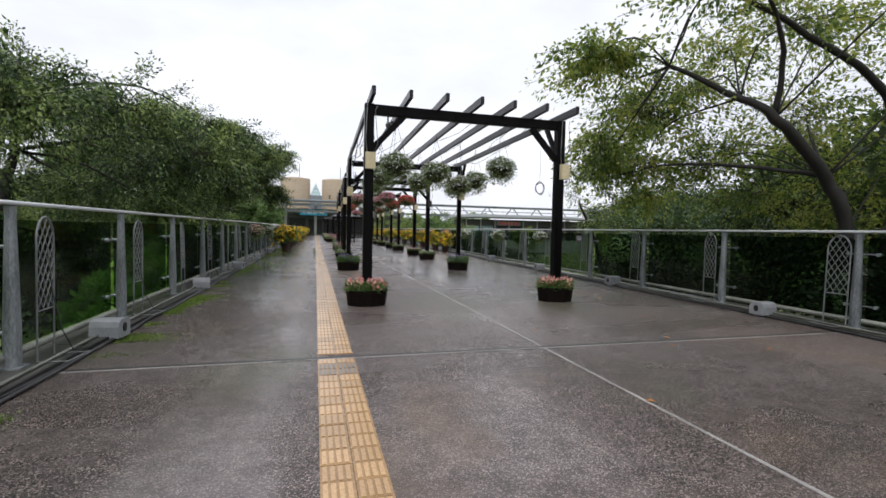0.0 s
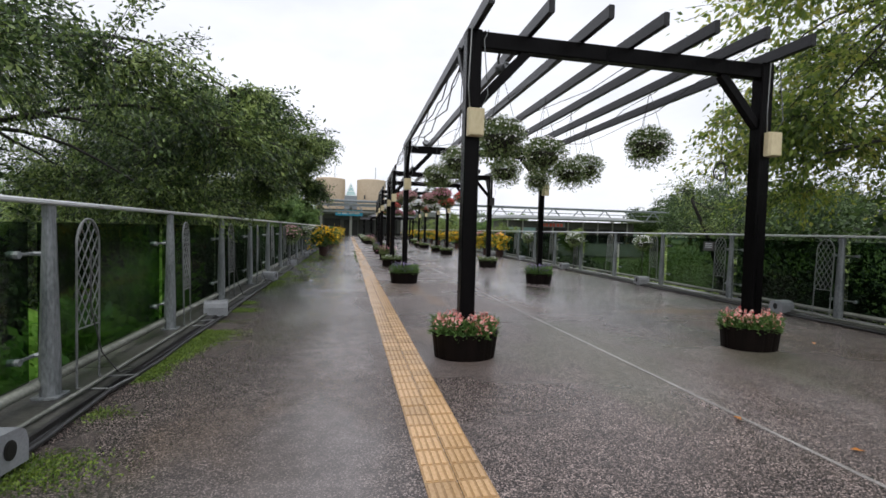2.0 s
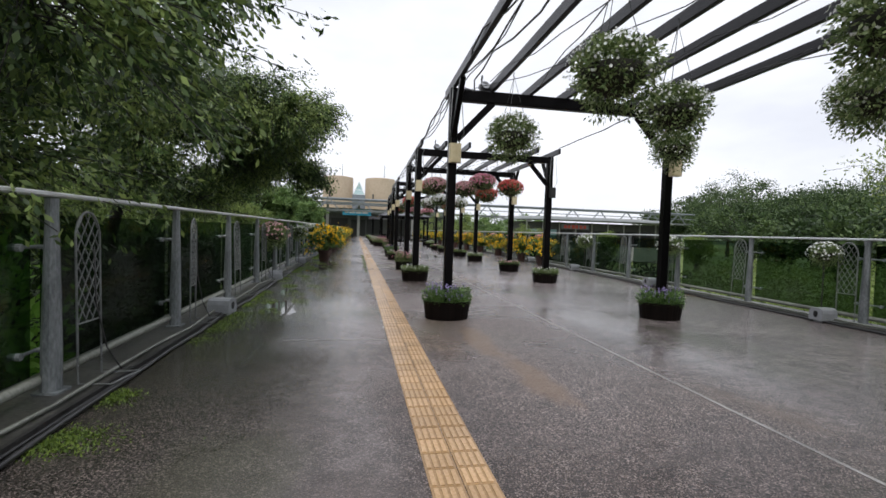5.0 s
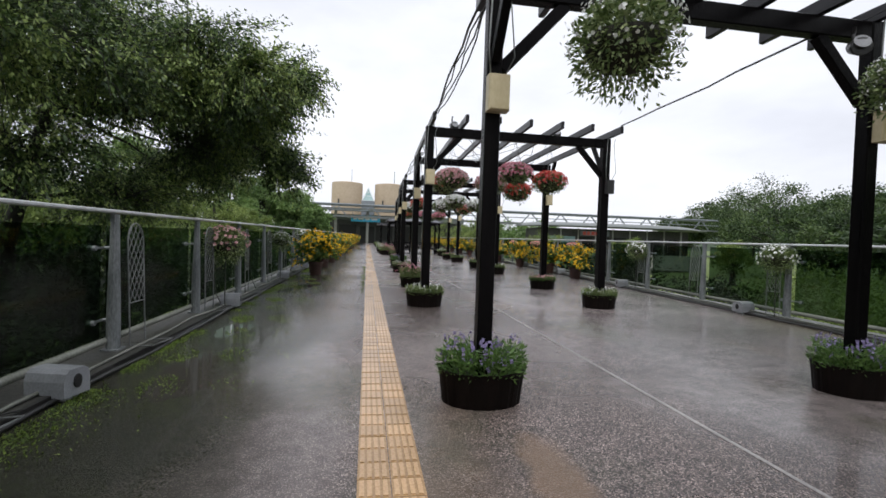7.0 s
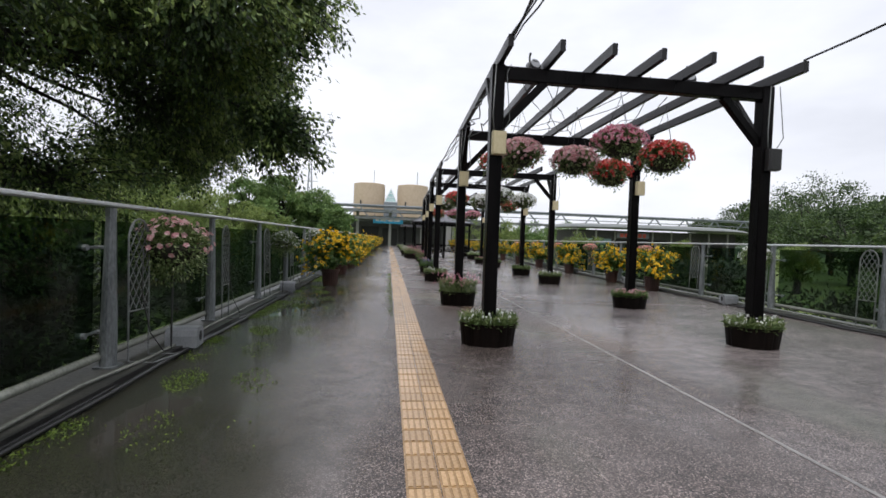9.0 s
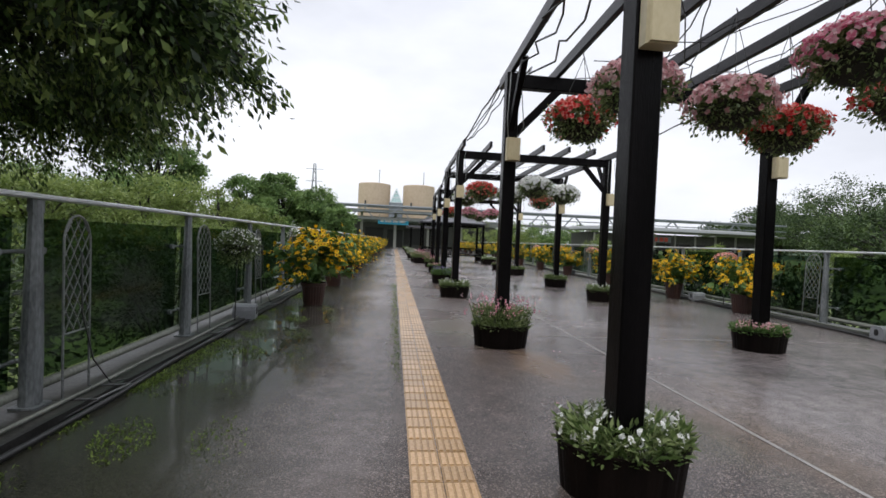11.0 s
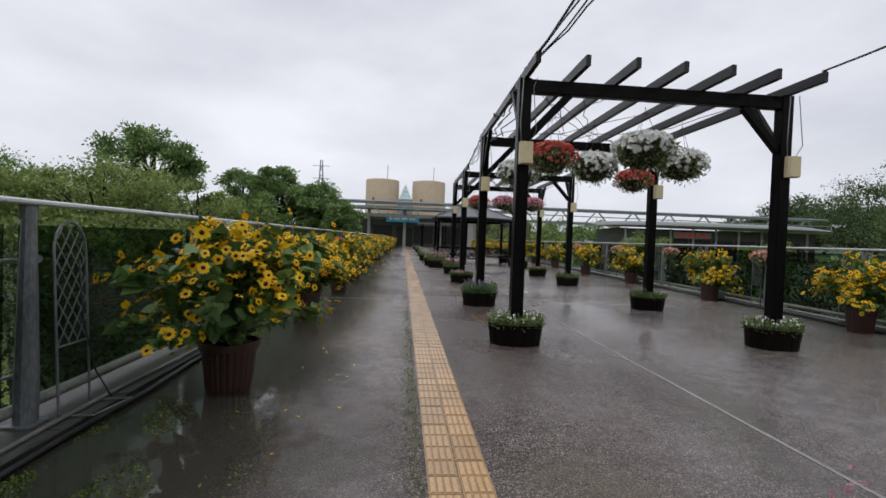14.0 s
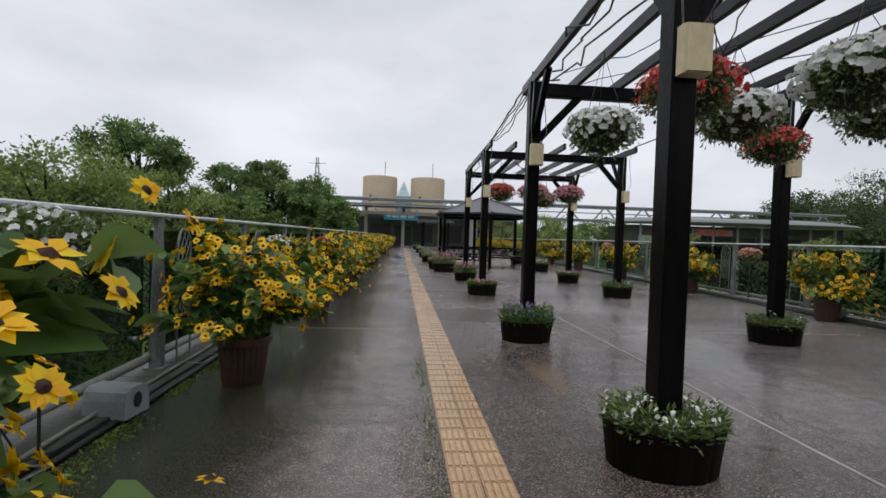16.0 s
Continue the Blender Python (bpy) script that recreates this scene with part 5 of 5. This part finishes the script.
# bare leaning saplings and shrubs outside the railings
def shrub(x, y, z, r, mat, n, leaf, label, group):
    t = thing("shrub", label, "shrub", (x, y, -1.7), 0, group)
    st = Build()
    for k in range(7):
        e = ell_points(1, (0, 0, z + 1.7), np.array(r) * 0.8)[0]
        st.tube([(e[0] * 0.1, e[1] * 0.1, 0), (e[0] * 0.5, e[1] * 0.5, e[2] * 0.6), e], [0.03, 0.02, 0.008], 5, False)
    part("stem", st, M_BARK, t)
    m = max(6, n // 60)
    cl = ell_points(m, (0, 0, z + 1.7), r, 0.4)
    P = np.repeat(cl, 60, 0) + rng.normal(size=(m * 60, 3)) * np.array(r) * 0.17
    T = unit(P - np.array([0, 0, z + 1.4])) + rng.normal(size=P.shape) * 0.6 - np.array([0, 0, 0.2])
    L = rng.uniform(*leaf, len(P))
    part("foliage", blades("foliage", mat, P, T, random_dirs(len(P), 1.0), L, L * 0.45), None, t)


for x, y, z, r in [(-3.5, 11.0, 0.0, (0.6, 0.75, 0.85)), (-3.3, 10.2, -0.4, (0.5, 0.6, 0.6)), (-2.85, 9.1, 0.0, (0.42, 0.6, 0.6)), (-2.9, 7.6, -0.2, (0.4, 0.5, 0.5))]:
    shrub(x, y, z, r, L_SHRUB, 2600, (0.09, 0.17), "bright green shrub behind the glass railing", "bright shrubs")
# undergrowth whose leaf colour already carries the shade under the trees
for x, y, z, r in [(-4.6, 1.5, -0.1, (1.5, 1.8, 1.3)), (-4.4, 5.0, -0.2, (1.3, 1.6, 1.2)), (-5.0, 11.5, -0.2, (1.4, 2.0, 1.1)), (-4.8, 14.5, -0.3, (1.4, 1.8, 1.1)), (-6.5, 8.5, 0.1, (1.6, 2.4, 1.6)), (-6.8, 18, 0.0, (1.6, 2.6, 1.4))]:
    shrub(x, y, z, r, L_HEDGE_SHADED, 3600, (0.08, 0.16), "undergrowth in dark shaded green behind the glass railing", "undergrowth")
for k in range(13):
    shrub(-4.7 - 0.9 * (k % 3), 12.2 + 2.1 * k, -0.35 + 0.22 * (k % 2), (1.5, 1.7, 1.15), (L_HEDGE_SHADED, L_WOOD, L_WOOD)[k % 3] if k > 3 else L_HEDGE_SHADED, 4200, (0.06, 0.13), "undergrowth in dark shaded green behind the glass railing", "undergrowth")
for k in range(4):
    shrub(-3.55 - 0.5 * (k % 2), 12.6 + 1.6 * k, -0.35 + 0.12 * (k % 3), (0.9, 1.1, 0.95), L_HEDGE_SHADED, 1800, (0.07, 0.14), "undergrowth in dark shaded green behind the glass railing", "undergrowth")
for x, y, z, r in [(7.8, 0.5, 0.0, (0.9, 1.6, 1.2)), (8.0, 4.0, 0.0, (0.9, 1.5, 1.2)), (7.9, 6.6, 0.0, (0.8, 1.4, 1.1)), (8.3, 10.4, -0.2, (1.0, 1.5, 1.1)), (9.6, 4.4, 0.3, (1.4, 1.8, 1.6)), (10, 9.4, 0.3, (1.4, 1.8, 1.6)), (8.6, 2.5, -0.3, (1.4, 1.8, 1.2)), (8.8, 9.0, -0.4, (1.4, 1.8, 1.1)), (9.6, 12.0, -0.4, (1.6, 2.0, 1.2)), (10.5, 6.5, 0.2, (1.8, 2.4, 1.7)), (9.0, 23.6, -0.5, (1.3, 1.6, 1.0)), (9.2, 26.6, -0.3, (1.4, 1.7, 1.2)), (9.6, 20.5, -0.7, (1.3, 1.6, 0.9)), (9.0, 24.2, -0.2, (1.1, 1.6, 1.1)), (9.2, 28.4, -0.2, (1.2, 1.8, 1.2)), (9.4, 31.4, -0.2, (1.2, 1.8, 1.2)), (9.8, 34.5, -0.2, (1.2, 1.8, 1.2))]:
    shrub(x, y, z, r, L_HEDGE_SHADED, 3000, (0.08, 0.16), "undergrowth in dark shaded green behind the glass railing", "undergrowth")


for x, y, z, r in [(13, 15.5, -0.7, (1.9, 2.3, 0.8)), (15.5, 19.5, -0.6, (2.1, 2.4, 0.9)), (17.5, 24.5, -0.5, (2.2, 2.6, 0.9)), (14, 23.5, -0.8, (1.7, 2.2, 0.7)), (19.5, 17.5, -0.4, (2.4, 2.4, 1.1)), (22, 22, -0.3, (2.6, 2.6, 1.2)), (12.2, 19.5, -0.9, (1.5, 2.0, 0.6))]:
    shrub(x, y, z, r, L_LIGHT, 3600, (0.09, 0.18), "loose light green bushes on the lawn", "bushes on the lawn")


def round_tree(x, y, top, rad, mat, label, leaf, clumps=26, per=110, group="park trees", trunk_r=0.25):
    leaf, per = (leaf[0] * 0.62, leaf[1] * 0.62), int(per * 2.5)
    t = thing("park_tree", label, "tree", (x, y, -1.7), 0, group)
    h = top + 1.7
    w = Build().tube([(0, 0, 0), (0.1, 0, h * 0.35), (0.0, 0.1, h * 0.75)], [trunk_r, trunk_r * 0.7, trunk_r * 0.2], 8)
    part("trunk", w, M_BARK, t)
    cz, rz = h * 0.55, h * 0.34
    cl = ell_points(clumps, (0, 0, cz), (rad, rad, rz), 0.33)
    lb = Build()
    P, T = [], []
    for c in cl:
        lb.tube([(0, 0, min(h * 0.6, max(h * 0.25, c[2] * 0.6))), c], [trunk_r * 0.3, 0.02], 5, False)
        r = rad * rng.uniform(0.22, 0.46)
        d = random_dirs(per, 0.25)
        P.append(c + d * np.minimum(np.abs(rng.normal(size=per)) * 0.48 + 0.12, rng.uniform(0.75, 1.0, per))[:, None] * r * np.array([1, 1, 0.62]))
        T.append(d + rng.normal(size=(per, 3)) * 0.5)
    part("limb", lb, M_BARK, t)
    P, T = np.concatenate(P), np.concatenate(T)
    L = rng.uniform(*leaf, len(P))
    part("crown", blades("crown", mat, P, T, random_dirs(len(P), 0.9), L, L * 0.6), None, t)


for x, y, top, rad in [(-31.5, 80, 15.8, 5.6)]:
    round_tree(x, y, top, rad, L_FAR, "tall dark broadleaf tree across the park", (0.5, 0.9), 60, 130, "tall trees across the park", 0.5)
for x, y, top, rad in [(-11.8, 38, 4.2, 3.0), (-13.5, 33.5, 3.8, 3.0), (-17, 36, 4.6, 3.2), (-20, 44, 5.2, 4), (-13, 27, 2.8, 2.6), (-28, 52, 6.0, 5)]:
    round_tree(x, y, top, rad, L_LIGHT if x > -18 else L_FAR, "loose-crowned green tree beyond the railing", (0.14, 0.30), 56, 170)
for x, y, top, rad in [(-10, 42, 4.2, 1.8), (-7.8, 42, 3.0, 1.5), (-9, 36, 2.2, 1.6), (-8, 30, 1.4, 1.6)]:
    round_tree(x, y, top, rad, L_LIGHT, "pale green willow-like tree beyond the railing", (0.12, 0.26), 50, 140)
for x, y, top, rad in [(-14.6, 62, 8.0, 2.7), (-11.2, 62, 7.9, 3.2), (-7.6, 62, 6.6, 2.6), (-5.3, 60, 4.6, 1.8)]:
    round_tree(x, y, top, rad, L_FAR, "dense round dark green tree near the bridge end", (0.25, 0.5), 60, 150, "round trees near the bridge end")
for x, y, top, rad in [(57, 66, 12, 7), (40, 48, 5.8, 5), (50, 50, 8, 6), (34, 38, 4.6, 4), (42, 36, 6, 5), (60, 55, 10, 7), (26, 26, 3.2, 3.5), (32, 20, 4.5, 5), (26, 12, 5, 5), (18, 9, 5.0, 4), (15, 9.2, 5.2, 3.2), (14.2, 6.6, 5.8, 3.2), (16, 3, 5.5, 4), (20, -4, 5, 5), (66, 80, 14, 8), (75, 60, 14, 8)]:
    round_tree(x, y, top, rad, L_FAR if 9.5 < y < 22 else L_WOOD, "broad green tree in the park beyond the lawn", (0.25, 0.55), 40, 120, "trees beyond the lawn", 0.3)
for x, y, top, rad in [(118, 146, 20, 13), (134, 140, 16, 12), (150, 128, 20, 14), (130, 118, 14, 11), (112, 160, 13, 9)]:
    round_tree(x, y, top, rad, L_WOOD, "broad green tree on the far side of the park", (0.7, 1.4), 60, 130, "trees beyond the lawn", 0.6)
for x, y, top, rad in [(14.5, 46, 2.4, 1.5), (21, 44, 2.2, 1.4), (10, 52, 2.4, 1.6), (27, 40, 2.0, 1.6), (9.5, 66, 4.0, 2.4), (14, 70, 4.4, 2.8)]:
    round_tree(x, y, top, rad, L_LIGHT, "small light green tree by the low building", (0.12, 0.26), 30, 90)
for x, y, top, rad in [(9, 96, 4.6, 3.6), (14, 94, 5.0, 4), (20, 95, 4.8, 4), (26, 93, 5.2, 4), (33, 95, 5.4, 4.5)]:
    round_tree(x, y, top, rad, L_FAR, "dim green tree behind the low building", (0.35, 0.7), 30, 90, "trees behind the low building", 0.3)
# trees behind the start of the walk
for x, y, top, rad in [(-9, -8, 6, 4), (-6, -16, 7, 4), (12, -8, 6, 4), (4, -26, 7, 5), (-14, -2, 6, 4), (-18, 10, 5, 4)]:
    round_tree(x, y, top, rad, L_TREE, "leafy tree beside the walkway", (0.15, 0.3), 34, 110)

# ---------------------------------------------------------------- gazebo
gz = thing("gazebo", "black six-sided timber gazebo with a slate-dark roof", "gazebo", (3.05, 40.5, 0))
R = 1.88
for k in range(6):
    a = math.pi / 6 + k * math.pi / 3
    x, y = R * math.cos(a), R * math.sin(a)
    part("post", Build().box(x - 0.06, y - 0.06, 0, x + 0.06, y + 0.06, 2.1, 0.008), M_TIMBER, gz)
    a2 = a + math.pi / 3
    x2, y2 = R * math.cos(a2), R * math.sin(a2)
    part("beam", Build().bar((x, y, 2.02), (x2, y2, 2.02), 0.09, 0.16), M_TIMBER, gz)
    if k not in (4,):
        b = Build()
        b.bar((x, y, 0.72), (x2, y2, 0.72), 0.06, 0.06)
        b.bar((x, y, 0.30), (x2, y2, 0.30), 0.06, 0.06)
        for q in np.linspace(0.08, 0.78, 6):
            pa, pb = Vector((x, y, 0.3)).lerp(Vector((x2, y2, 0.3)), q), Vector((x, y, 0.72)).lerp(Vector((x2, y2, 0.72)), q + 0.16)
            b.bar(pa, pb, 0.025, 0.025)
            pa, pb = Vector((x, y, 0.72)).lerp(Vector((x2, y2, 0.72)), q), Vector((x, y, 0.3)).lerp(Vector((x2, y2, 0.3)), q + 0.16)
            b.bar(pa, pb, 0.025, 0.025)
        part("lattice_panel", b, M_TIMBER, gz)
        part("bench", Build().bar((x * 0.84, y * 0.84, 0.42), (x2 * 0.84, y2 * 0.84, 0.42), 0.36, 0.05), M_TIMBER, gz)
for k in range(6):
    a, a2 = math.pi / 6 + k * math.pi / 3, math.pi / 6 + (k + 1) * math.pi / 3
    e = [(2.12 * math.cos(a), 2.12 * math.sin(a), 2.10), (2.12 * math.cos(a2), 2.12 * math.sin(a2), 2.10), (0, 0, 2.82)]
    rf = Build()
    rf.add([*e, *[(p[0] * 0.99, p[1] * 0.99, p[2] - 0.06) for p in e]], [(0, 1, 2), (5, 4, 3), (0, 3, 4, 1), (1, 4, 5, 2), (2, 5, 3, 0)])
    rf.bar(e[0], e[2], 0.07, 0.05)
    part("roof_panel", rf, M_GAZROOF, gz, "dark slate-grey roof")
part("finial", Build().turned([(0.06, 2.78), (0.08, 2.86), (0.02, 2.98)], 10), M_TIMBER, gz)
# small flat-topped shelter further on
sh = thing("shelter", "small dark post-and-roof shelter over the walkway edge", "shelter", (2.3, 57, 0))
for x, y in ((-0.9, -1.2), (0.9, -1.2), (-0.9, 1.2), (0.9, 1.2)):
    part("post", Build().box(x - 0.06, y - 0.06, 0, x + 0.06, y + 0.06, 2.2, 0.008), M_TIMBER, sh)
part("roof", Build().box(-1.3, -1.6, 2.2, 1.3, 1.6, 2.36, 0.05), M_GAZROOF, sh)

# ---------------------------------------------------------------- far buildings
for x in (-4.52, 4.65):
    t = thing("storage_tank", "tall beige cylindrical tank with a thin mast", "tank", (x, 112, -1.7), 0, "beige tanks")
    part("shell", Build().turned([(3.28, 0), (3.28, 13.80), (3.20, 13.95), (2.3, 14.1), (0.2, 14.2)], 40), M_TANK, t, smooth=False)
    part("mast", Build().tube([(0.9, 0, 14.1), (0.9, 0, 17.0)], 0.06, 6), M_STEEL_FAR, t)
    b = Build()
    b.box(-1.75, -3.16, 9.4, -1.45, -2.98, 10.3)
    part("hatch", b, M_DARKWALL, t, "small dark hatch")
py = thing("glass_pyramid", "pale blue glazed pyramid roof between the tanks", "roof", (0, 104, 8.0))
b = Build()
c = [(-1.15, -1.15, 0), (1.15, -1.15, 0), (1.15, 1.15, 0), (-1.15, 1.15, 0)]
b.add([*c, (0, 0, 2.7)], [(0, 1, 4), (1, 2, 4), (2, 3, 4), (3, 0, 4)])
part("glazing", b, M_TEAL, py)
b = Build()
for p in c:
    b.bar(p, (0, 0, 2.7), 0.14, 0.14)
for q in (0.0, 0.35, 0.65):
    ring = [Vector(p).lerp(Vector((0, 0, 2.7)), q) for p in c]
    for i in range(4):
        b.bar(ring[i], ring[(i + 1) % 4], 0.1, 0.1)
part("frame", b, M_WHITE, py)
part("base", Build().box(-1.3, -1.3, -9.7, 1.3, 1.3, -0.02), M_STEEL_FAR, py)

end = thing("end_building", "dark building across the far end of the walkway", "building", (0, 88, 0))
part("wall", Build().box(-14, 0, -1.75, 16, 10, 3.6), M_DARKWALL, end)
part("fascia", Build().box(-14.3, -0.5, 3.6, 16.3, 10.2, 4.5), M_ROOF, end, "pale roof fascia")
part("canopy", Build().box(-12, -6, 5.0, 14, -0.6, 5.25), M_ROOF, end, "pale flat canopy")
for x in (-10, -5, 0.0, 5, 10):
    part("column", Build().box(x - 0.2, -3.2, -1.75, x + 0.2, -2.8, 5.0), M_CONC, end)
for x in (-8, -3.2, 2.8, 7, 11):
    part("window", Build().box(x - 1.4, -0.06, 0.3, x + 1.4, 0.02, 2.8), M_BLACK, end, "dim glazing")
door = Build().box(-1.2, -0.08, -0.2, 1.2, 0.02, 2.6)
part("entrance", door, M_BLACK, end, "dark entrance")
bs = thing("banner_sign", "long blue sign with white lettering over the walkway end", "sign", (-0.3, 84.6, 3.75))
part("board", Build().box(-2.3, -0.06, -0.5, 2.3, 0.06, 0.5), M_BLUE, bs)
for x0, x1 in ((-1.9, -1.4), (-1.2, -0.3), (-0.1, 0.7), (0.9, 1.8)):
    part("letter_bar", Build().box(x0, -0.075, -0.18, x1, -0.058, 0.16), M_WHITE, bs, "pale lettering too small to read")
for x in (-2.1, 2.1):
    part("hanger", Build().bar((x, 0, 0.5), (x, 0, 0.95), 0.08, 0.08), M_STEEL_FAR, bs)

# elevated walkway truss that crosses behind
tr = thing("elevated_walkway", "long grey steel truss walkway on concrete piers", "bridge", (0, 74, -0.85))
X0, X1 = -11, 54
part("top_chord", Build().tube([(X0, 0, 6.1), (X1, 0, 6.1)], 0.13, 10), M_STEEL_FAR, tr)
part("top_chord", Build().tube([(X0, 2.4, 6.1), (X1, 2.4, 6.1)], 0.13, 10), M_STEEL_FAR, tr)
part("deck_edge", Build().bar((X0, 0, 4.5), (X1, 0, 4.5), 0.2, 0.22), M_ROOF, tr)
part("deck_edge", Build().bar((X0, 2.4, 4.5), (X1, 2.4, 4.5), 0.2, 0.22), M_ROOF, tr)
part("handrail", Build().tube([(X0, -0.1, 5.3), (X1, -0.1, 5.3)], 0.06, 6), M_STEEL_FAR, tr)
for k in range(14):
    x = X0 + 2.2 + k * 4.6
    b = Build()
    b.bar((x - 1.4, 0, 4.5), (x, 0, 6.1), 0.14, 0.14)
    b.bar((x + 1.4, 0, 4.5), (x, 0, 6.1), 0.14, 0.14)
    part("strut", b, M_STEEL_FAR, tr)
for x in (-9, 8, 26, 44):
    part("pier", Build().tube([(x, 1.2, -0.9), (x, 1.2, 4.4)], 0.35, 12), M_CONC, tr)

# low building with a curved pale roof
lb = thing("low_pavilion", "low glazed building under a broad curved pale roof", "building", (27.3, 60, 0), -6)
lb.scale = (0.70, 0.8, 0.90)
rf = Build()
prof = [(-6.6, 3.05), (-6.9, 3.22), (-6.3, 3.42), (-4.0, 3.7), (0, 3.85), (4.0, 3.7), (6.3, 3.42)]
N = 28
vs, fs = [], []
for i in range(N + 1):
    q = -1 + 2 * i / N
    s = math.sqrt(max(0.02, 1 - q ** 4))
    for yy, zz in prof:
        vs.append((q * 14.5, yy * (0.35 + 0.65 * s), 3.05 + (zz - 3.05) * (0.3 + 0.7 * s)))
m = len(prof)
for i in range(N):
    for j in range(m - 1):
        fs.append((i * m + j, i * m + j + 1, (i + 1) * m + j + 1, (i + 1) * m + j))
    fs.append((i * m + m - 1, i * m, (i + 1) * m, (i + 1) * m + m - 1))
fs += [tuple(range(m)), tuple(range(N * m, (N + 1) * m))[::-1]]
rf.add(vs, fs)
part("roof", rf, M_ROOF, lb, "curved pale metal roof")
part("wall", Build().box(-12.2, -3.6, -1.75, 12.2, 3.6, 2.95), M_DARKWALL, lb)
for k in range(9):
    x = -11.6 + k * 2.75
    part("column", Build().box(x - 0.09, -4.6, -1.75, x + 0.09, -4.42, 3.0), M_CONC, lb)
for k in range(8):
    x = -10.2 + k * 2.75
    part("window", Build().box(x - 1.2, -3.68, 0.1, x + 1.2, -3.61, 2.0), M_TEAL if k < 2 else M_BLACK, lb, "dim glazing")
for k, w in enumerate((0.5, 0.42, 0.5, 0.36, 0.48, 0.44)):
    x = -5.4 + k * 0.66
    part("sign_letter", Build().box(x, -4.66, 2.20, x + w, -4.598, 2.62), M_RED, lb, "red sign lettering too blurred to read")
part("sign_beam", Build().box(-5.8, -4.60, 2.12, -1.2, -4.52, 2.72), M_STEEL_FAR, lb)
part("terrace", Build().box(-13, -6.2, -1.75, 13, -3.7, 0.0), M_CONC, lb, "concrete terrace")

# distant lattice mast
pl = thing("lattice_mast", "thin distant steel lattice mast", "mast", (-23.6, 152, -1.7))
b = Build()
for sx, sy in ((-1, -1), (1, -1), (1, 1), (-1, 1)):
    b.bar((sx * 1.3, sy * 1.3, 0), (sx * 0.25, sy * 0.25, 23.6), 0.14, 0.14)
for k in range(9):
    z0, z1 = k * 2.5, (k + 1) * 2.5
    w0, w1 = 1.3 - 1.05 * z0 / 23.6, 1.3 - 1.05 * z1 / 23.6
    b.bar((-w0, -w0, z0), (w1, -w1, z1), 0.09, 0.09)
    b.bar((w0, -w0, z0), (-w1, -w1, z1), 0.09, 0.09)
part("mast", b, M_STEEL_FAR, pl)
for z in (15, 18.5, 22):
    part("arm", Build().bar((-2.4, 0, z), (2.4, 0, z), 0.12, 0.12), M_STEEL_FAR, pl)

# far wooded rise
hill = Build()
for i in range(60):
    a0, a1 = math.pi * (i / 60) + 0.0, math.pi * ((i + 1) / 60)
    h0, h1 = 9 + 5 * math.sin(i * 0.5) + 3 * math.sin(i * 1.3), 9 + 5 * math.sin((i + 1) * 0.5) + 3 * math.sin((i + 1) * 1.3)
    hill.add([(420 * math.cos(a0), 420 * math.sin(a0), -1.8), (420 * math.cos(a1), 420 * math.sin(a1), -1.8), (460 * math.cos(a1), 460 * math.sin(a1), h1), (460 * math.cos(a0), 460 * math.sin(a0), h0)], [(0, 1, 2, 3)])
solid("backdrop", hill, material("far_woods", (0.030, 0.050, 0.028), (0.070, 0.100, 0.055), 0.9, 0, 0.03, 0.4, 0.0), "low wooded rise on the horizon", "hill", kind="structure")

# ---------------------------------------------------------------- tactile paving, tile by tile
paving = thing("tactile_paving", "yellow ribbed tactile paving strip along the walkway", "paving", kind="structure")


def tile_build(b, x, y, w=0.147, h=0.147):
    b.box(x, y, -0.004, x + w, y + h, 0.006)
    for k in range(4):
        xa = x + 0.010 + k * 0.034
        b.box(xa, y + 0.010, 0.0055, xa + 0.022, y + h - 0.010, 0.0105)
    return b


def two_tone(me, base):
    """The slab between the ribs takes the darker of two materials."""
    me.materials.append(base)
    n5 = len(me.polygons) // 30
    me.polygons.foreach_set("material_index", ([1] * 6 + [0] * 24) * n5)
    return me


tile_mesh = two_tone(tile_build(Build(), 0, 0).mesh("tile", M_TILE), M_TILE_BASE)
worn_mesh = two_tone(tile_build(Build(), 0, 0).mesh("tile", M_WORN), M_TILE_BASE)
for r in range(150):
    for cidx in (0, 1):
        y = 1.05 + r * 0.150
        if 3.87 < y + 0.075 < 4.03:
            continue
        o = part("tile", worn_mesh if r in (16, 17) and rng.uniform() < 0.75 else tile_mesh, None, paving)
        o.matrix_basis = pose(0.001 + cidx * 0.151, y, rng.uniform(-0.0015, 0.0015))
rest = Build()
for r in range(-70, 0):
    for cidx in (0, 1):
        tile_build(rest, 0.001 + cidx * 0.151, 1.05 + r * 0.150)
for r in range(150, 420):
    for cidx in (0, 1):
        tile_build(rest, 0.001 + cidx * 0.151, 1.05 + r * 0.150)
part("tiles", two_tone(rest.mesh("tiles", M_TILE), M_TILE_BASE), None, paving)["kind"] = "stuff"
